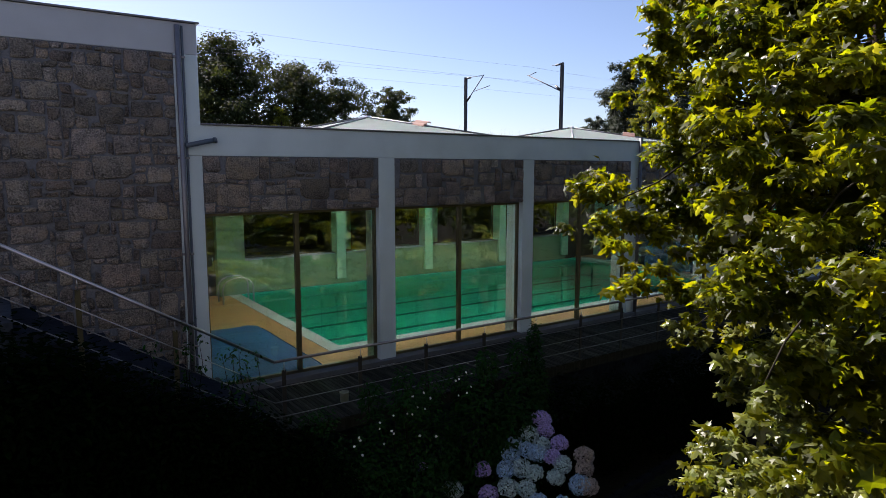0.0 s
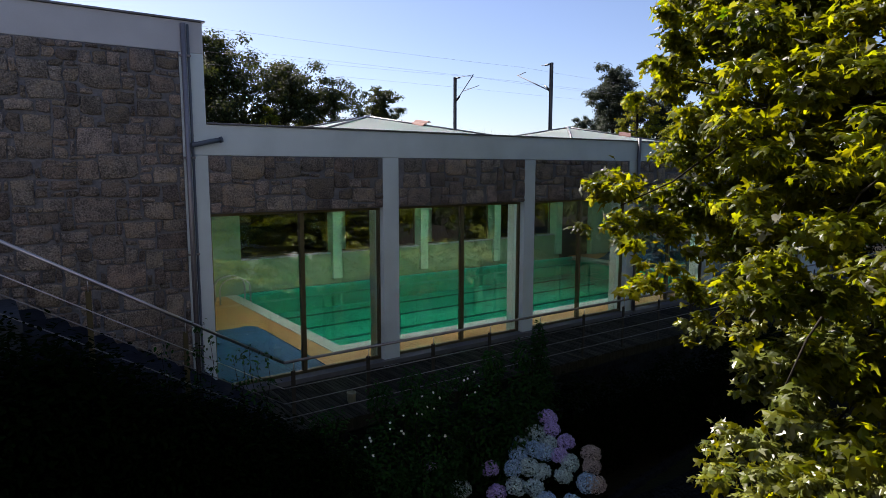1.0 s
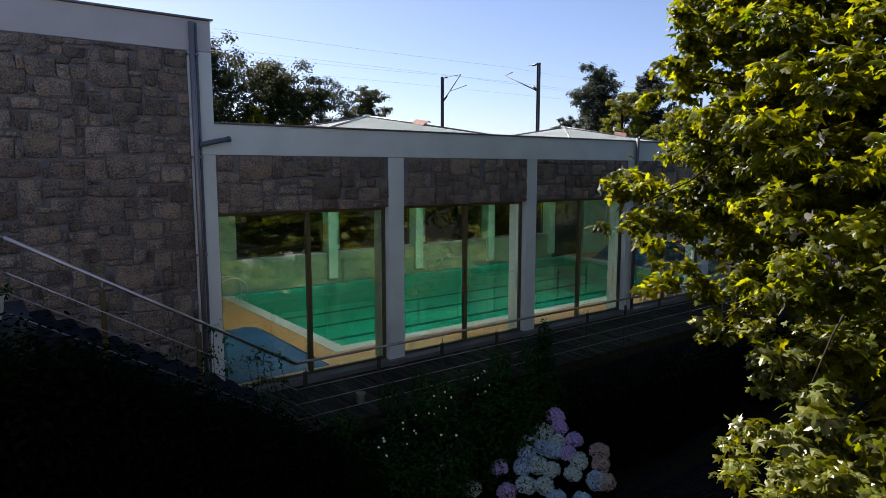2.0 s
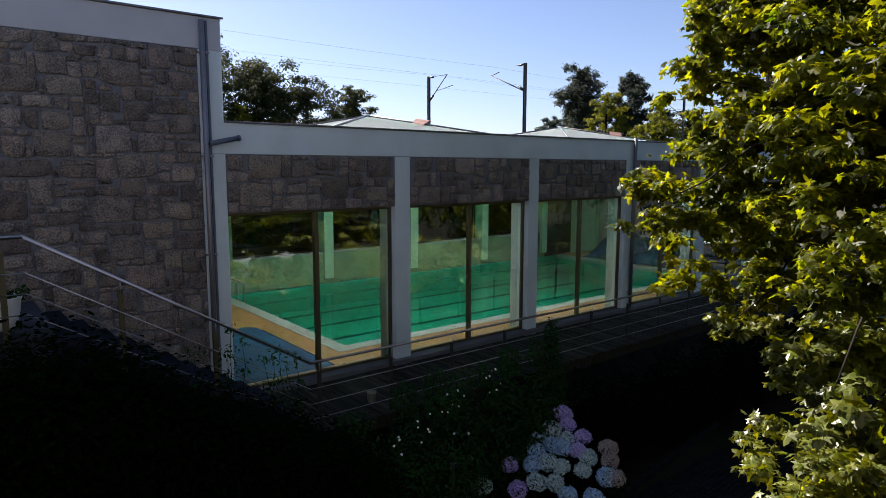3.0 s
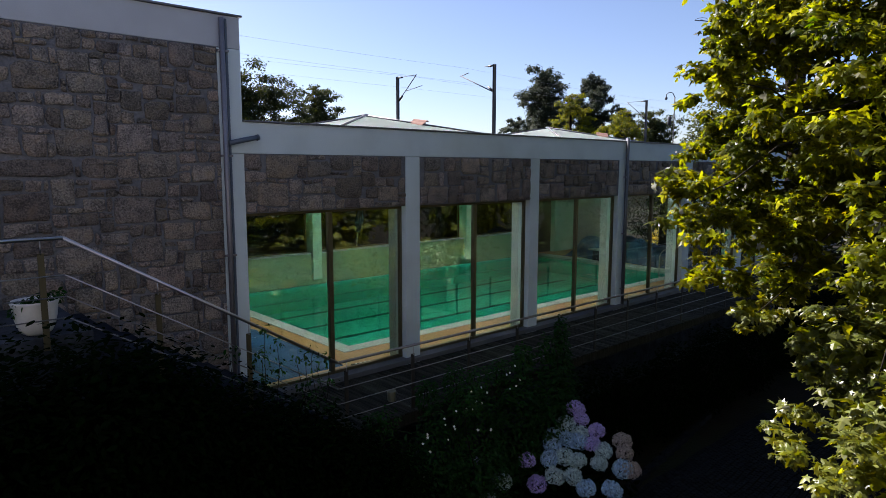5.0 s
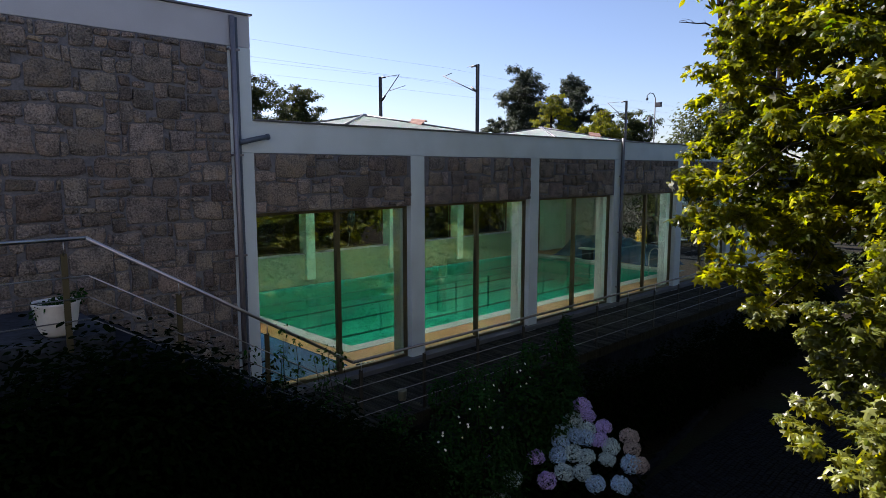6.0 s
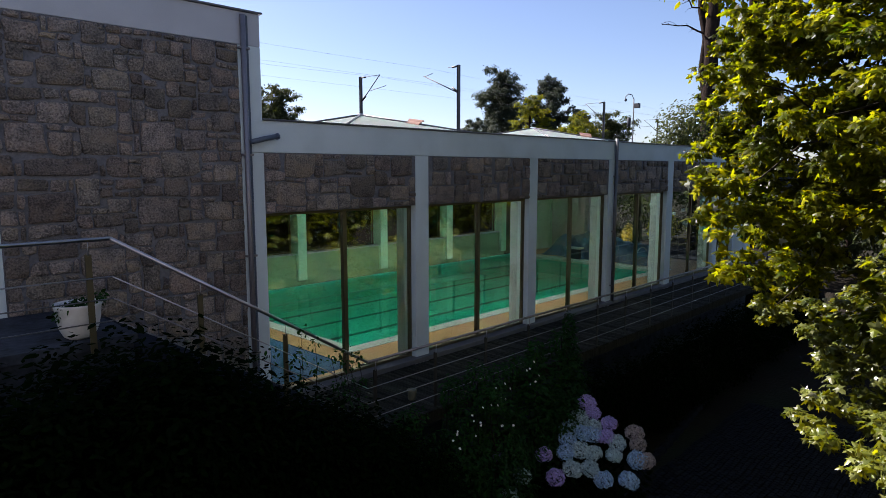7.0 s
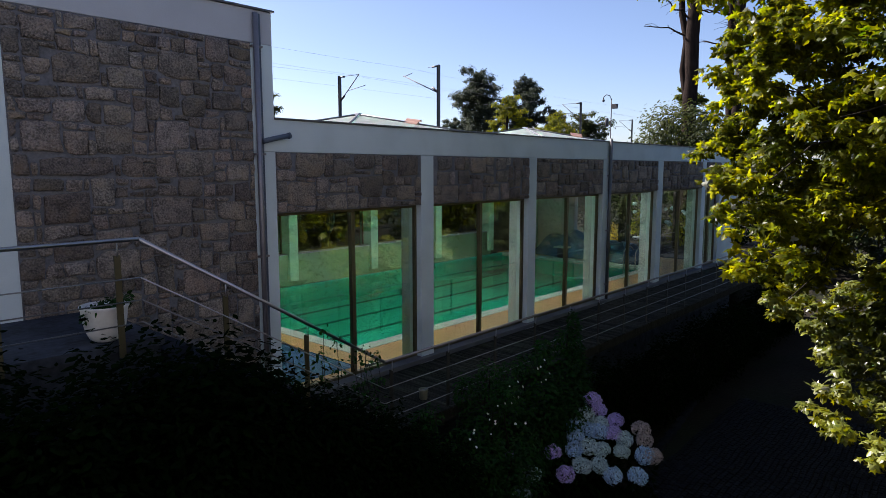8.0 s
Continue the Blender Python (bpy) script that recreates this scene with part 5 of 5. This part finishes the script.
for k in range(26):
    gg = rng(700 + k)
    ob = part_mesh("flower_head", MESHES[3, k % 3], ROSEM, hyd2, "white flower head")
    c = (28.1, 6.6, 1.7) if k % 2 else (28.1, 4.6, 1.3)
    ob.matrix_basis = pose(c[0] + gg.uniform(-0.4, 0.3), c[1] + gg.uniform(-0.8, 0.8), c[2] + gg.uniform(-0.7, 0.5), 0, -40, gg.uniform(0, 360)) @ Matrix.Scale(gg.uniform(0.6, 0.85), 4)
shrub("flower_bush", "small bush with bright yellow leaves", [(24.3, 6.3, 0.4, 0.45, 0.4, 0.7)], 700, 0.09, leafy("yellow_leaf", (0.30, 0.24, 0.02), (0.42, 0.34, 0.03), 0.4), 76)
tb = thing("garden_table", "round white garden table in the patio", "table")
part("tabletop", lathe(bmesh.new(), [(0.1, 0.70), (0.55, 0.71), (0.55, 0.74), (0.0, 0.74)], (24.8, 4.95, -0.35), 24), POTW, tb)
part("leg", tube(bmesh.new(), [(24.8, 4.95, -0.36), (24.8, 4.95, 0.36)], 0.06, 8), POTW, tb)
part("base", lathe(bmesh.new(), [(0.3, 0), (0.3, 0.03), (0.05, 0.06)], (24.8, 4.95, -0.36), 16), POTW, tb)
tk = thing("garden_tree", "garden tree with a pale mottled trunk", "tree")
bm = bmesh.new()
limb(bm, (26.6, 4.1, -0.4), (26.4, 4.0, 5.2), 0.17, 0.11, 131, 0.05, 10)
part("trunk", bm, PLANE_BARK, tk)
# last four clumps are hidden ones, added to shade the patio
crown("crown", tk, OAK_LEAF, [(26.4, 4, 5.8, 2.0, 2.0, 1.3), (27.4, 5.5, 5.0, 1.4, 1.4, 0.9), (26.0, 2.6, 5.0, 1.3, 1.2, 0.9), (24.4, 6.4, 4.1, 1.8, 1.5, 0.6), (26.6, 7.4, 4.2, 1.6, 1.5, 0.6), (24.6, 9.0, 4.2, 1.8, 1.4, 0.6), (27.0, 9.6, 4.2, 1.8, 1.4, 0.6)], 8000, 0.2, OVAL, 132)
part("patio", boxes((22.35, 27.5, 0.0, 9.6, -0.5, -0.26)), COBBLE, tagged(new("patio"), "paved patio outside the hall, shade put into its colour", "patio", kind="structure"))

# ---- trees added round the garden and behind the camera, to block sky light ----
for k, (x, y, h, w) in enumerate([(21, -16, 12, 4.6), (28, -11, 12, 4.4), (-18, -9, 11, 4.2), (-19, -1, 11, 4.0), (30.5, -1.8, 9, 3.2), (31.5, -5, 11, 4.0), (29, -16, 12, 4.4)]):
    far_tree("broadleaf_tree", "dense dark tree added round the garden to block sky light", (x, y, -2.3), h, w, 18, 2600, 0.42, OAK_LEAF, 140 + k, 0.12)

# ---- unseen house behind the camera, added to darken reflections and block sky ----
house = thing("shade_house", "unseen house wall and balcony added to dim reflections and sky light", "wall", kind="structure")
part("base_wall", boxes((-9, 24, -0.4, 0, -2.4, 1.856)), WALLG, house)
part("balcony", boxes((-9, 24, -0.4, 2.05, 1.86, 2.08), bevel=0.01), SLATE, house)
part("upper_wall", boxes((-9, 24, -0.4, 0, 2.084, 8.4)), WALLG, house)
house.matrix_basis = pose(-5.83, -9.27, 0, 0, 0, -37.7)

# ---- path of setts ----
path = thing("path", "granite sett path with a stone kerb, shade put into its colour", "path", kind="structure")


def path_edge(x):
    return -3.40 + 0.142 * (x - 6.04) - (0.25 * (6.04 - x) ** 2 if x < 6.04 else 0)


bm = bmesh.new()
for k in range(16):
    x = 5.0 + k * 0.42
    a, b = path_edge(x), path_edge(x + 0.4)
    box(bm, x, x + 0.41, min(a, b) - 0.02, min(a, b) + 0.1, -2.4, -2.12, bevel=0.012)
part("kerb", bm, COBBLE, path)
near, rest = [], []
g = rng(17)
for j in range(36):
    for i in range(72):
        x, y = 4.6 + i * 0.105 + (0.05 if j % 2 else 0), -3.5 - j * 0.105 + 0.02 * math.sin(i * 0.35)
        if y < path_edge(x) - 0.09:
            (near if 5.6 < x < 7.9 and -5.2 < y < -3.4 and len(near) < 290 else rest).append((x + g.uniform(-.006, .006), y + g.uniform(-.006, .006), -2.215 + g.uniform(-0.008, 0.006)))
sett = boxes((-0.047, 0.047, -0.047, 0.047, -0.09, 0.0))
bmesh.ops.bevel(sett, geom=[e for e in sett.edges if all(v.co.z > -0.01 for v in e.verts)], offset=0.009, segments=1, affect="EDGES")
sett_me = bpy.data.meshes.new("sett")
sett.to_mesh(sett_me)
sett.free()
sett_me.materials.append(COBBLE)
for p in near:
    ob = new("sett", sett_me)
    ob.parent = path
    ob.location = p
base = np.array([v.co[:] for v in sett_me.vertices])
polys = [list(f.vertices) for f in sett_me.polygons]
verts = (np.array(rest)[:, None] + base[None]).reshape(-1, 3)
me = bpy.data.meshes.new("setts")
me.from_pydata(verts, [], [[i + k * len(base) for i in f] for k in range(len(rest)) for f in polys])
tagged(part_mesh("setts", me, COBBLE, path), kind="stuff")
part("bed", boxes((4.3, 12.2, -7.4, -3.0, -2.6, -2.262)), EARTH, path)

# ---- stones ----
stone_panel(tower_panel, -2.9, 0.14, 0.0, 5.487, 0.0, 11, floor=lambda x: stair_z(x) - 0.1)
for i, (a, b) in enumerate(BAYS):
    sp_ = part("spandrel", boxes((a + 0.002, b - 0.002, 0.012, 0.27, SPAN_BOT, SPAN_TOP - 0.003)), MORTAR, facade, "granite panel over the window")
    stone_panel(sp_, a + 0.002, b - 0.002, SPAN_BOT, SPAN_TOP - 0.003, 0.0, 30 + i, cell=0.09, sizes=((6, 4), (5, 3), (4, 4), (4, 3), (3, 4), (3, 3), (4, 2), (3, 2), (2, 3), (2, 2), (2, 1)), tries=(6, 16, 10, 40, 20, 60, 60, 150, 100, 200, 100))
